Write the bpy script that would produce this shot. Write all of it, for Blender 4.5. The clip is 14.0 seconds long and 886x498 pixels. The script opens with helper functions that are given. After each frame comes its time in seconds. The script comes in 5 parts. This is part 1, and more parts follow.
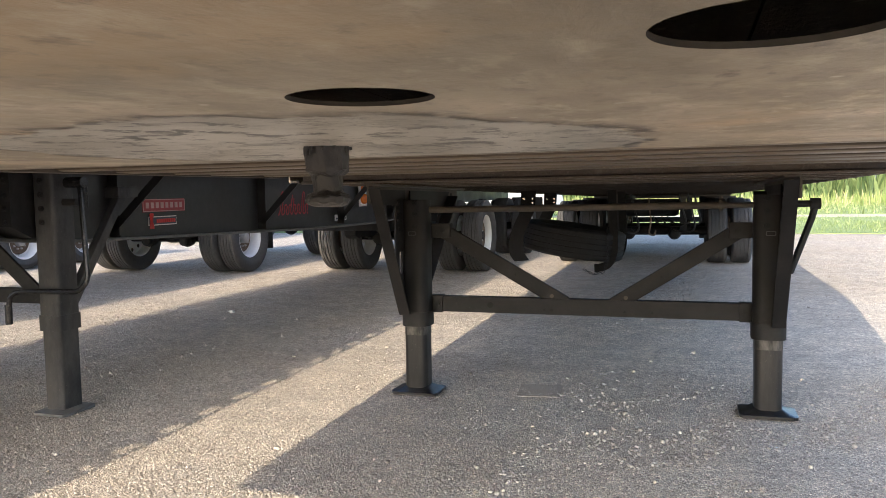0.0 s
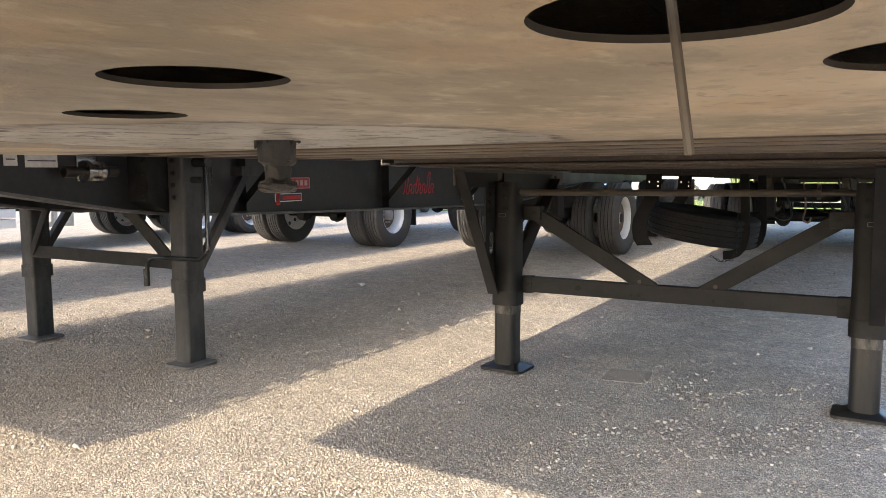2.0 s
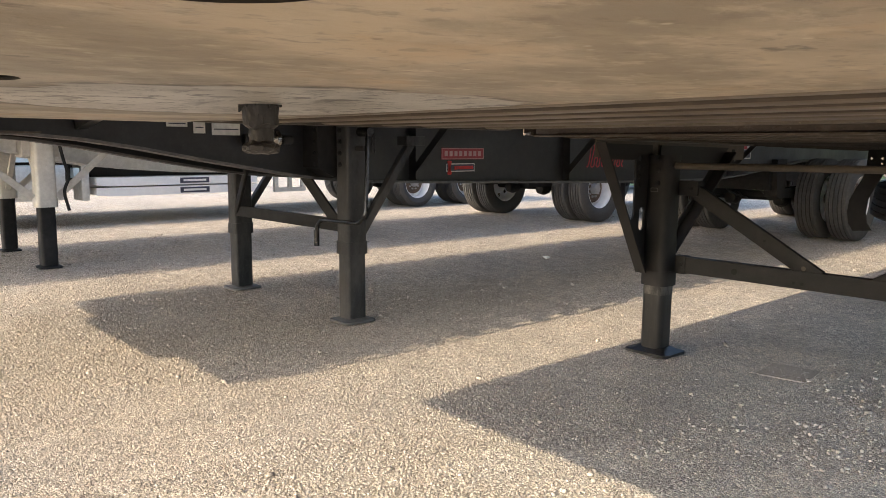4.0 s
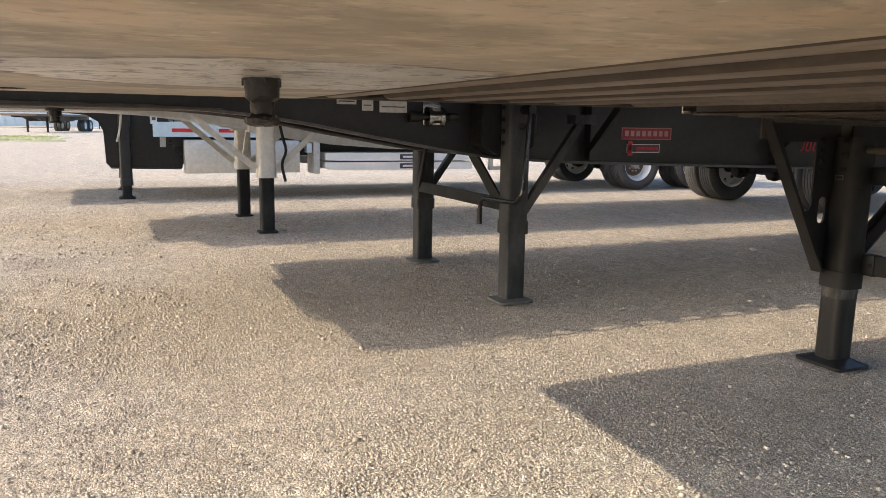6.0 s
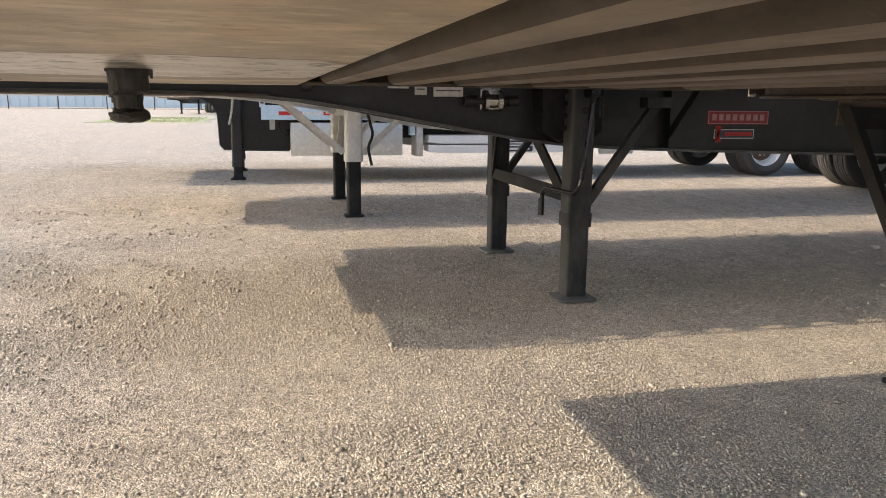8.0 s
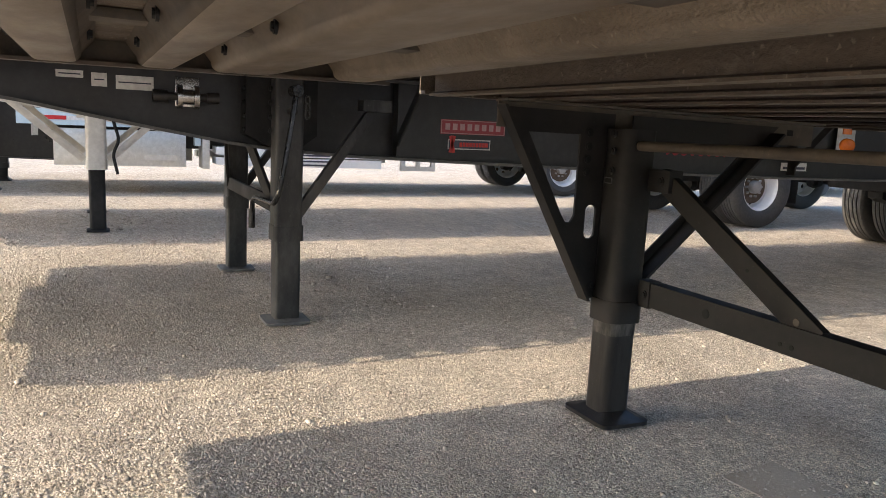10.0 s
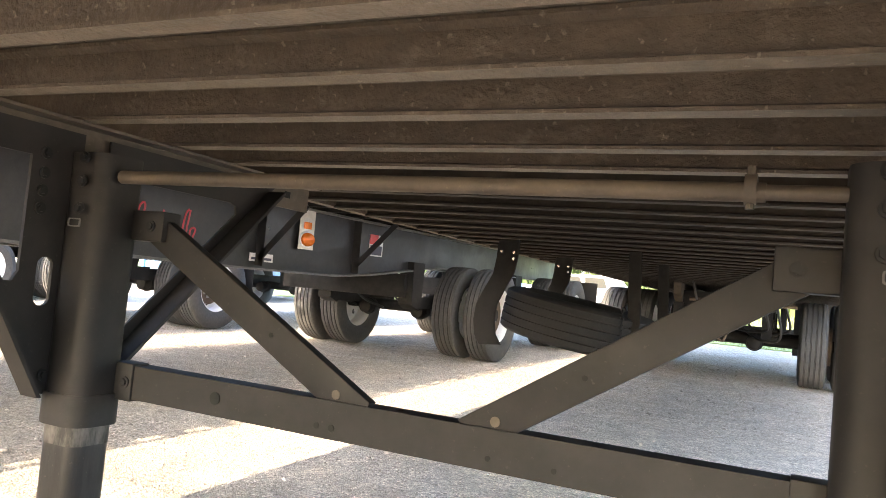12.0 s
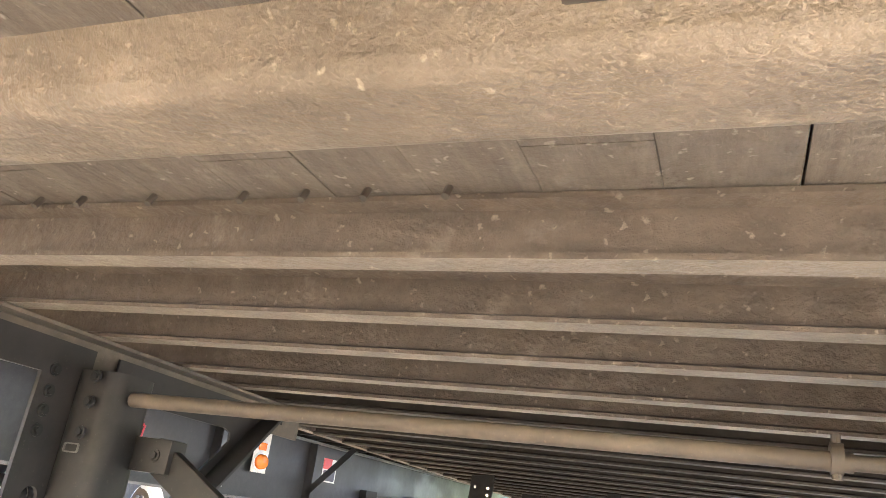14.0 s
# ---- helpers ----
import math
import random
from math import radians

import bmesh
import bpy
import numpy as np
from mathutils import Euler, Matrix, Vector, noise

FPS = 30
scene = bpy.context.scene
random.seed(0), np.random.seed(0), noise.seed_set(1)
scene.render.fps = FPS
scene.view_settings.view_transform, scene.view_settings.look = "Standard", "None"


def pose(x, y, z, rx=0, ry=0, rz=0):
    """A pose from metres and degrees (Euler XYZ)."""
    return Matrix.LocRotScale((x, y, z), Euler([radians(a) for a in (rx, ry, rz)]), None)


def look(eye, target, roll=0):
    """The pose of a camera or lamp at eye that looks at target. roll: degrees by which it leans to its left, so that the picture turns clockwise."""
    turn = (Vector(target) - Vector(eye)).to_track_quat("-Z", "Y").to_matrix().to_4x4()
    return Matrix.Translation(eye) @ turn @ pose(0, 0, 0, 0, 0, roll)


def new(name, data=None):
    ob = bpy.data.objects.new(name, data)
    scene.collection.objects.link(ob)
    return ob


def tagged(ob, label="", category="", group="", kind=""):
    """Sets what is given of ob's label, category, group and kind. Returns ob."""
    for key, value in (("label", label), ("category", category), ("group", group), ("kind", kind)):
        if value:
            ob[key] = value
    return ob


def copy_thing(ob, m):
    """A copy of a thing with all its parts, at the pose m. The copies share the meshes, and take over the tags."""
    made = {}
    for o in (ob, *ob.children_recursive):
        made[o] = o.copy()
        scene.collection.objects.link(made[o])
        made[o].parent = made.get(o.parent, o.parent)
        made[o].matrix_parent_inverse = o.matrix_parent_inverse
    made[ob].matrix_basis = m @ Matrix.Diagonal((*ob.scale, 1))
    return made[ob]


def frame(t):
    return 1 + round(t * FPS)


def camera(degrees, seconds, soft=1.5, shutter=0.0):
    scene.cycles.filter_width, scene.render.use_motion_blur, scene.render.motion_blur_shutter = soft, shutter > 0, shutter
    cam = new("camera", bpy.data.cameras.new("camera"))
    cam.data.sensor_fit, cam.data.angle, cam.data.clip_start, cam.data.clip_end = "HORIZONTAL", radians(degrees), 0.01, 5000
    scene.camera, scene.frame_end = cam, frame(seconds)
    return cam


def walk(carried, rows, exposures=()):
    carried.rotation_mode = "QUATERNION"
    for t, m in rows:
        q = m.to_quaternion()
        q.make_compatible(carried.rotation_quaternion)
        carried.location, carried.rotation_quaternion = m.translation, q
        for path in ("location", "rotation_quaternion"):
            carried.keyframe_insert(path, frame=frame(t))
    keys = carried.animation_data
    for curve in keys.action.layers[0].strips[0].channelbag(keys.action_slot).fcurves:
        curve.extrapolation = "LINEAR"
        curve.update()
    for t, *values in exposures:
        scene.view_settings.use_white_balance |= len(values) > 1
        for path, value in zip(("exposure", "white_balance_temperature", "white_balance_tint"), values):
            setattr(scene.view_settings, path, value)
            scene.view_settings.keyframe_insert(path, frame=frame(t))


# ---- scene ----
cam = camera(60.5, 14.0, 0.8)
PATH = [
    (0, (0.005, -0.014, 1.117), (-0.605, 1.885, 0.968), -1.0),
    (0.5, (0.126, 0.045, 1.115), (-0.606, 1.9, 0.962), -0.9),
    (1, (0.216, 0.054, 1.12), (-0.602, 1.871, 0.955), -0.6),
    (1.5, (0.324, 0.033, 1.125), (-0.577, 1.809, 0.943), -0.4),
    (2, (0.435, 0.034, 1.132), (-0.568, 1.753, 0.933), -0.3),
    (2.5, (0.571, 0.095, 1.122), (-0.562, 1.729, 0.907), -0.2),
    (3, (0.713, 0.19, 1.115), (-0.553, 1.721, 0.882), 0.0),
    (3.5, (0.766, 0.271, 1.112), (-0.607, 1.703, 0.862), 0.3),
    (5.8, (1.067, 0.775, 1.124), (-0.717, 1.622, 0.806), 0.7),
    (6, (1.047, 0.821, 1.107), (-0.76, 1.614, 0.783), 0.9),
    (6.5, (1.017, 0.976, 1.122), (-0.843, 1.623, 0.776), 0.4),
    (7, (1.051, 1.167, 1.153), (-0.85, 1.669, 0.784), 0.2),
    (7.2, (1.03, 1.195, 1.137), (-0.876, 1.674, 0.765), 0.2),
    (9.3, (0.898, 1.845, 1.142), (-1.012, 2.3, 0.761), 0.7),
    (9.5, (0.864, 1.949, 1.112), (-1.024, 2.501, 0.751), 1.3),
    (10, (0.802, 2.201, 1.053), (-0.987, 3.038, 0.739), 2.6),
    (10.5, (0.733, 2.387, 0.948), (-0.875, 3.545, 0.68), 2.2),
    (11, (0.59, 2.504, 0.824), (-0.724, 3.997, 0.613), 2.3),
    (11.5, (0.4, 2.548, 0.793), (-0.603, 4.276, 0.708), 4.5),
    (12, (0.251, 2.537, 0.83), (-0.601, 4.344, 0.913), 5.1),
    (12.5, (0.156, 2.524, 0.857), (-0.649, 4.337, 1.108), 5.1),
    (13, (0.085, 2.524, 0.855), (-0.705, 4.318, 1.252), 6.3),
    (13.5, (0.029, 2.504, 0.859), (-0.742, 4.273, 1.383), 7.7),
    (14, (0.007, 2.48, 0.859), (-0.714, 4.226, 1.516), 7.9),
]
EXPOSURES = [(0.0, 1.52, 5900, 10), (1.5, 1.65, 5950, 10), (3.0, 1.52, 6250, 10), (5.8, 1.22, 6200, 10), (7.0, 1.12, 6200, 10), (9.5, 1.33, 6150, 10), (10.3, 1.68, 6050, 10), (11.0, 2.16, 6100, 10), (11.7, 2.80, 6150, 10), (12.5, 3.60, 6950, 11), (13.3, 4.08, 6600, 11), (14.0, 4.36, 6050, 9)]
walk(cam, [(t, look(eye, target, roll)) for t, eye, target, roll in PATH], EXPOSURES)

# ---- light ----
SUN_SHIFT = (0.165, 1.90)  # how far a shadow falls, per metre of height
world = bpy.data.worlds.new("sky")
scene.world = world
world.use_nodes = True
wn, wl = world.node_tree.nodes, world.node_tree.links
sky = wn.new("ShaderNodeTexSky")
sky.sky_type, sky.sun_disc = "NISHITA", False
sky.sun_elevation = math.atan(1 / math.hypot(*SUN_SHIFT))
sky.sun_rotation = math.pi + math.atan2(SUN_SHIFT[0], SUN_SHIFT[1])
sky.air_density, sky.dust_density, sky.ozone_density = 1.0, 2.5, 1.0
wn["Background"].inputs["Strength"].default_value = 0.17
wl.new(sky.outputs[0], wn["Background"].inputs["Color"])
sun_data = bpy.data.lights.new("sun", "SUN")
sun_data.energy, sun_data.angle, sun_data.color = 2.75, radians(0.3), (1.0, 0.82, 0.58)
sun = new("sun", sun_data)
sun.matrix_world = look((-1.65, -19.0, 10.0), (0, 0, 0))


# ---- materials ----
def node(nt, kind, **inputs):
    n = nt.nodes.new(kind)
    for key, value in inputs.items():
        n.inputs[key.replace("_", " ")].default_value = value
    return n


def ramp(nt, source, stops):
    r = nt.nodes.new("ShaderNodeValToRGB")
    el = r.color_ramp.elements
    while len(el) < len(stops):
        el.new(0.5)
    for e, (at, c) in zip(el, stops):
        e.position, e.color = at, (*c, 1) if len(c) == 3 else c
    nt.links.new(source, r.inputs[0])
    return r.outputs[0]


def mix(nt, fac, a, b, kind="MIX"):
    m = nt.nodes.new("ShaderNodeMix")
    m.data_type, m.blend_type = "RGBA", kind
    for socket, value in ((m.inputs[0], fac), (m.inputs[6], a), (m.inputs[7], b)):
        if isinstance(value, bpy.types.NodeSocket):
            nt.links.new(value, socket)
        else:
            socket.default_value = value if isinstance(value, (int, float)) else (*value, 1)
    return m.outputs[2]


def tex(nt, vec, scale, detail=4, rough=0.55, stretch=None):
    n = node(nt, "ShaderNodeTexNoise", Scale=scale, Detail=detail, Roughness=rough)
    if stretch:
        m = nt.nodes.new("ShaderNodeMapping")
        m.inputs["Scale"].default_value = stretch
        nt.links.new(vec, m.inputs[0])
        vec = m.outputs[0]
    nt.links.new(vec, n.inputs["Vector"])
    return n.outputs[0]


def material(name):
    m = bpy.data.materials.new(name)
    m.use_nodes = True
    nt = m.node_tree
    p = nt.nodes["Principled BSDF"]
    co = nt.nodes.new("ShaderNodeTexCoord").outputs["Object"]
    return m, nt, p, co


def bump(nt, p, height, strength, distance):
    b = node(nt, "ShaderNodeBump", Strength=strength, Distance=distance)
    nt.links.new(height, b.inputs["Height"])
    nt.links.new(b.outputs[0], p.inputs["Normal"])
    return b


def painted(name, base, worn, dirt, rough=0.5, metal=0.0, dirt_amount=0.5, grain=18.0, stretch=(1, 1, 1), relief=0.25, drops=None, spec=0.5):
    """A painted or bare sheet with scuffs at a fine scale and dust or stains at a broad one."""
    m, nt, p, co = material(name)
    broad = tex(nt, co, 2.3, 6, 0.65, stretch)
    fine = tex(nt, co, grain, 8, 0.7, stretch)
    speck = tex(nt, co, 95.0, 3, 0.6)
    c = mix(nt, ramp(nt, fine, [(0.42, (0, 0, 0)), (0.72, (1, 1, 1))]), base, worn)
    c = mix(nt, ramp(nt, broad, [(0.62 - 0.35 * dirt_amount, (0, 0, 0)), (0.78, (dirt_amount,) * 3)]), c, dirt)
    c = mix(nt, ramp(nt, speck, [(0.66, (0, 0, 0)), (0.72, (0.35,) * 3)]), c, dirt)
    if drops:
        bend = nt.nodes.new("ShaderNodeVectorMath")
        bend.operation = "MULTIPLY_ADD"
        nz = node(nt, "ShaderNodeTexNoise", Scale=70.0, Detail=3.0)
        nt.links.new(co, nz.inputs["Vector"])
        nt.links.new(nz.outputs[1], bend.inputs[0])
        bend.inputs[1].default_value = (0.03, 0.03, 0.03)
        nt.links.new(co, bend.inputs[2])
        d = node(nt, "ShaderNodeTexVoronoi", Scale=62.0, Randomness=1.0)
        nt.links.new(bend.outputs[0], d.inputs["Vector"])
        one = nt.nodes.new("ShaderNodeSeparateColor")
        nt.links.new(d.outputs["Color"], one.inputs[0])
        size = nt.nodes.new("ShaderNodeMath")
        size.operation = "POWER"
        nt.links.new(one.outputs[0], size.inputs[0])
        size.inputs[1].default_value = 1.6
        wob = nt.nodes.new("ShaderNodeMath")
        wob.operation = "MULTIPLY_ADD"
        nt.links.new(fine, wob.inputs[0])
        wob.inputs[1].default_value = 0.35
        nt.links.new(d.outputs["Distance"], wob.inputs[2])
        gap = nt.nodes.new("ShaderNodeMath")
        gap.operation = "MULTIPLY_ADD"
        nt.links.new(size.outputs[0], gap.inputs[0])
        gap.inputs[1].default_value = 0.55
        neg = nt.nodes.new("ShaderNodeMath")
        neg.operation = "MULTIPLY"
        neg.inputs[1].default_value = -1.0
        nt.links.new(wob.outputs[0], neg.inputs[0])
        nt.links.new(neg.outputs[0], gap.inputs[2])
        c = mix(nt, ramp(nt, gap.outputs[0], [(0.0, (0, 0, 0)), (0.1, (0.28,) * 3), (0.3, (0.5,) * 3)]), c, drops)
        c = mix(nt, ramp(nt, tex(nt, co, 130.0, 4, 0.7), [(0.66, (0, 0, 0)), (0.75, (0.3,) * 3)]), c, drops)
        c = mix(nt, ramp(nt, tex(nt, co, 12.0, 6, 0.7), [(0.56, (0, 0, 0)), (0.72, (0.22,) * 3)]), c, drops)
    nt.links.new(c, p.inputs["Base Color"])
    nt.links.new(ramp(nt, broad, [(0.3, (rough - 0.1,) * 3), (0.75, (min(1, rough + 0.25),) * 3)]), p.inputs["Roughness"])
    p.inputs["Metallic"].default_value = metal
    p.inputs["Specular IOR Level"].default_value = spec
    if drops:
        peel = nt.nodes.new("ShaderNodeMath")
        peel.operation = "MULTIPLY_ADD"
        nt.links.new(tex(nt, co, 75.0, 4, 0.6), peel.inputs[0])
        peel.inputs[1].default_value = 1.6
        nt.links.new(fine, peel.inputs[2])
        bump(nt, p, peel.outputs[0], 0.7, 0.007)
    else:
        bump(nt, p, fine, relief, 0.003)
    return m


def plain(name, base, rough=0.5, metal=0.0, vary=0.25):
    m, nt, p, co = material(name)
    f = tex(nt, co, 30.0, 5, 0.65)
    dark = tuple(v * (1 - vary) for v in base)
    nt.links.new(mix(nt, ramp(nt, f, [(0.35, (0, 0, 0)), (0.7, (1, 1, 1))]), dark, base), p.inputs["Base Color"])
    p.inputs["Roughness"].default_value, p.inputs["Metallic"].default_value = rough, metal
    bump(nt, p, f, 0.12, 0.002)
    return m


black_paint = painted("black_paint", (0.0115, 0.0118, 0.0132), (0.022, 0.022, 0.0228), (0.07, 0.062, 0.054), 0.36, dirt_amount=0.3, spec=0.5)
leg_steel = painted("leg_steel", (0.0098, 0.0096, 0.01), (0.0175, 0.0168, 0.0168), (0.055, 0.049, 0.044), 0.55, dirt_amount=0.5, grain=7, spec=0.25, relief=0.12)
matt_black = painted("matt_black", (0.009, 0.0085, 0.008), (0.016, 0.015, 0.014), (0.04, 0.035, 0.03), 0.75, dirt_amount=0.3, spec=0.15)
black_steel = painted("black_steel", (0.0112, 0.0114, 0.0122), (0.021, 0.0208, 0.0212), (0.07, 0.064, 0.057), 0.58, dirt_amount=0.42, spec=0.2)
weathered_black = painted("weathered_black", (0.014, 0.0148, 0.0165), (0.058, 0.0575, 0.058), (0.16, 0.145, 0.125), 0.55, 0.0, 0.35, 8, (1, 1, 0.4), spec=0.35)
flange_grey = painted("flange_grey", (0.07, 0.07, 0.07), (0.13, 0.125, 0.12), (0.2, 0.18, 0.15), 0.5, dirt_amount=0.4)
worn_steel = painted("worn_steel", (0.016, 0.016, 0.0165), (0.04, 0.038, 0.037), (0.15, 0.125, 0.105), 0.3, 0.3, 0.24, 16, (1, 1, 0.14), spec=0.5)
dusty_lit_steel = painted("dusty_lit_steel", (0.14, 0.112, 0.08), (0.22, 0.178, 0.13), (0.09, 0.071, 0.05), 0.55, dirt_amount=0.5, stretch=(0.9, 1.1, 1.1), drops=(0.42, 0.36, 0.28))
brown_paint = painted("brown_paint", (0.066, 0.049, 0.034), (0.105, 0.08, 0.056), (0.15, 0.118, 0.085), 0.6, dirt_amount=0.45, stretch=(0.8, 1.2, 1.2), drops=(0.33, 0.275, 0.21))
dark_brown = painted("dark_brown", (0.02, 0.016, 0.012), (0.04, 0.032, 0.024), (0.07, 0.055, 0.04), 0.75, dirt_amount=0.4, spec=0.3)
dark_dusty = painted("dark_dusty", (0.045, 0.036, 0.027), (0.085, 0.068, 0.05), (0.15, 0.12, 0.085), 0.6, dirt_amount=0.5)
floor_wood = painted("floor_wood", (0.1, 0.08, 0.059), (0.155, 0.125, 0.093), (0.065, 0.052, 0.039), 0.75, dirt_amount=0.5, stretch=(3, 0.4, 3), drops=(0.4, 0.36, 0.3))
aluminium = painted("aluminium", (0.62, 0.62, 0.6), (0.78, 0.78, 0.76), (0.42, 0.38, 0.32), 0.4, 0.75, 0.3)
dull_aluminium = painted("dull_aluminium", (0.55, 0.53, 0.49), (0.7, 0.68, 0.63), (0.36, 0.31, 0.24), 0.5, 0.3, 0.35)
white_panel = painted("white_panel", (0.74, 0.74, 0.73), (0.8, 0.8, 0.79), (0.5, 0.47, 0.42), 0.4, dirt_amount=0.25)
rim_white = painted("rim_white", (0.72, 0.73, 0.74), (0.8, 0.8, 0.8), (0.3, 0.26, 0.2), 0.35, dirt_amount=0.25)
rubber = painted("rubber", (0.04, 0.041, 0.043), (0.07, 0.07, 0.071), (0.15, 0.138, 0.122), 0.75, dirt_amount=0.4, grain=40)
gloss_black = plain("gloss_black", (0.015, 0.015, 0.016), 0.25)
void_black = plain("void_black", (0.006, 0.006, 0.006), 0.95)
dark_rubber = painted("dark_rubber", (0.012, 0.012, 0.012), (0.022, 0.021, 0.02), (0.05, 0.044, 0.037), 0.8, dirt_amount=0.3, grain=40, spec=0.25)
scraped_steel = painted("scraped_steel", (0.014, 0.014, 0.0145), (0.16, 0.148, 0.135), (0.03, 0.026, 0.023), 0.4, 0.3, 0.5, 22, (1, 1, 0.3), spec=0.5)
greasy_steel = painted("greasy_steel", (0.014, 0.0125, 0.0115), (0.027, 0.023, 0.02), (0.075, 0.061, 0.047), 0.42, 0.1, 0.5, 40, relief=0.8)
hose_rubber = plain("hose_rubber", (0.02, 0.02, 0.02), 0.5)
bright_steel = plain("bright_steel", (0.62, 0.6, 0.57), 0.25, 1.0)
rust_steel = painted("rust_steel", (0.1, 0.075, 0.055), (0.18, 0.12, 0.08), (0.22, 0.19, 0.15), 0.6, 0.3, 0.4)
red_vinyl = plain("red_vinyl", (0.33, 0.035, 0.05), 0.4)
red_script = plain("red_script", (0.42, 0.025, 0.04), 0.4)
red_bright = plain("red_bright", (0.6, 0.03, 0.03), 0.35)
label_white = plain("label_white", (0.75, 0.74, 0.71), 0.45)
label_dark = plain("label_dark", (0.05, 0.05, 0.08), 0.45)
orange_lens = plain("orange_lens", (0.85, 0.2, 0.02), 0.25)
pale_blue = painted("pale_blue", (0.5, 0.62, 0.68), (0.62, 0.72, 0.76), (0.4, 0.4, 0.38), 0.4, 0.2, 0.25)
blue_paint = painted("blue_paint", (0.09, 0.2, 0.42), (0.14, 0.27, 0.5), (0.25, 0.27, 0.3), 0.35, dirt_amount=0.2)
hub_grey = painted("hub_grey", (0.32, 0.32, 0.32), (0.45, 0.45, 0.44), (0.2, 0.15, 0.1), 0.45, 0.2, 0.35)
glass_dark = plain("glass_dark", (0.02, 0.025, 0.03), 0.08)


def coupler_material(name, pin, dark_at, tone):
    """Greasy steel under the nose: smooth tan film in soft clouds, rust blooms, flakes, and a bare grey patch round the pin."""
    m, nt, p, co = material(name)
    cloud = tex(nt, co, 1.7, 5, 0.55)
    smear = tex(nt, co, 4.0, 6, 0.6, (1.2, 0.8, 1))
    flake = tex(nt, co, 15.0, 8, 0.68, (1.3, 0.8, 1))
    spot = tex(nt, co, 9.0, 6, 0.62, (1.3, 0.7, 1))
    c = mix(nt, ramp(nt, cloud, [(0.36, (0, 0, 0)), (0.64, (1, 1, 1))]), (0.25, 0.198, 0.137), (0.46, 0.375, 0.268))
    c = mix(nt, ramp(nt, smear, [(0.42, (0, 0, 0)), (0.58, (0.9,) * 3)]), c, (0.24, 0.198, 0.145))
    c = mix(nt, ramp(nt, tex(nt, co, 2.6, 5, 0.6), [(0.53, (0, 0, 0)), (0.64, (0.6,) * 3)]), c, (0.46, 0.32, 0.18))
    c = mix(nt, ramp(nt, flake, [(0.53, (0, 0, 0)), (0.66, (0.55,) * 3)]), c, (0.58, 0.5, 0.385))
    c = mix(nt, ramp(nt, tex(nt, co, 34.0, 6, 0.68, (1.2, 0.8, 1)), [(0.54, (0, 0, 0)), (0.64, (0.6,) * 3)]), c, (0.19, 0.15, 0.105))
    c = mix(nt, ramp(nt, spot, [(0.65, (0, 0, 0)), (0.7, (0.85,) * 3)]), c, (0.1, 0.072, 0.048))
    drops = node(nt, "ShaderNodeTexVoronoi", Scale=13.0, Randomness=1.0)
    nt.links.new(co, drops.inputs["Vector"])
    c = mix(nt, ramp(nt, drops.outputs["Distance"], [(0.035, (0.7,) * 3), (0.075, (0, 0, 0))]), c, (0.58, 0.53, 0.43))
    c = mix(nt, 1.0, c, (tone * 0.95, tone, tone * 1.05), "MULTIPLY")
    rough = ramp(nt, smear, [(0.35, (0.38,) * 3), (0.65, (0.55,) * 3)])
    grey = mix(nt, ramp(nt, smear, [(0.38, (0, 0, 0)), (0.6, (1, 1, 1))]), (0.42, 0.39, 0.335), (0.57, 0.54, 0.48))
    chips = tex(nt, co, 13.0, 10, 0.74, (1.1, 1.0, 1))
    rows = tex(nt, co, 3.5, 3, 0.55, (0.9, 1.5, 1))
    chip = mix(nt, ramp(nt, rows, [(0.42, (0, 0, 0)), (0.5, (1, 1, 1))]), (0, 0, 0), ramp(nt, chips, [(0.525, (0, 0, 0)), (0.55, (0.97,) * 3)]))
    grey = mix(nt, chip, grey, (0.05, 0.04, 0.03))
    line = ramp(nt, tex(nt, co, 5.0, 8, 0.72, (0.8, 1.1, 1)), [(0.486, (0, 0, 0)), (0.497, (1, 1, 1)), (0.503, (1, 1, 1)), (0.514, (0, 0, 0))])
    grey = mix(nt, mix(nt, ramp(nt, rows, [(0.4, (1, 1, 1)), (0.5, (0, 0, 0))]), (0, 0, 0), line), grey, (0.07, 0.055, 0.042))
    flat = nt.nodes.new("ShaderNodeVectorMath")
    flat.operation = "MULTIPLY"
    flat.inputs[1].default_value = (1, 1, 0)
    nt.links.new(co, flat.inputs[0])
    off = nt.nodes.new("ShaderNodeVectorMath")
    off.operation = "DISTANCE"
    off.inputs[1].default_value = (*pin, 0)
    nt.links.new(flat.outputs[0], off.inputs[0])
    add = nt.nodes.new("ShaderNodeMath")
    add.operation = "MULTIPLY_ADD"
    nt.links.new(smear, add.inputs[0])
    add.inputs[1].default_value = 0.26
    nt.links.new(off.outputs["Value"], add.inputs[2])
    mask = ramp(nt, add.outputs[0], [(0.62, (1, 1, 1)), (0.632, (0, 0, 0))])
    edge = ramp(nt, add.outputs[0], [(0.61, (0, 0, 0)), (0.626, (1, 1, 1)), (0.636, (1, 1, 1)), (0.665, (0, 0, 0))])
    c = mix(nt, mask, c, grey)
    c = mix(nt, mix(nt, ramp(nt, flake, [(0.44, (0, 0, 0)), (0.54, (1, 1, 1))]), (0, 0, 0), edge), c, (0.06, 0.046, 0.033))
    rough = mix(nt, mask, rough, (0.3, 0.3, 0.3))
    nt.links.new(mix(nt, mask, (0, 0, 0), (0.35, 0.35, 0.35)), p.inputs["Metallic"])
    # darker towards this centre, with a cloudy edge
    far = nt.nodes.new("ShaderNodeVectorMath")
    far.operation = "DISTANCE"
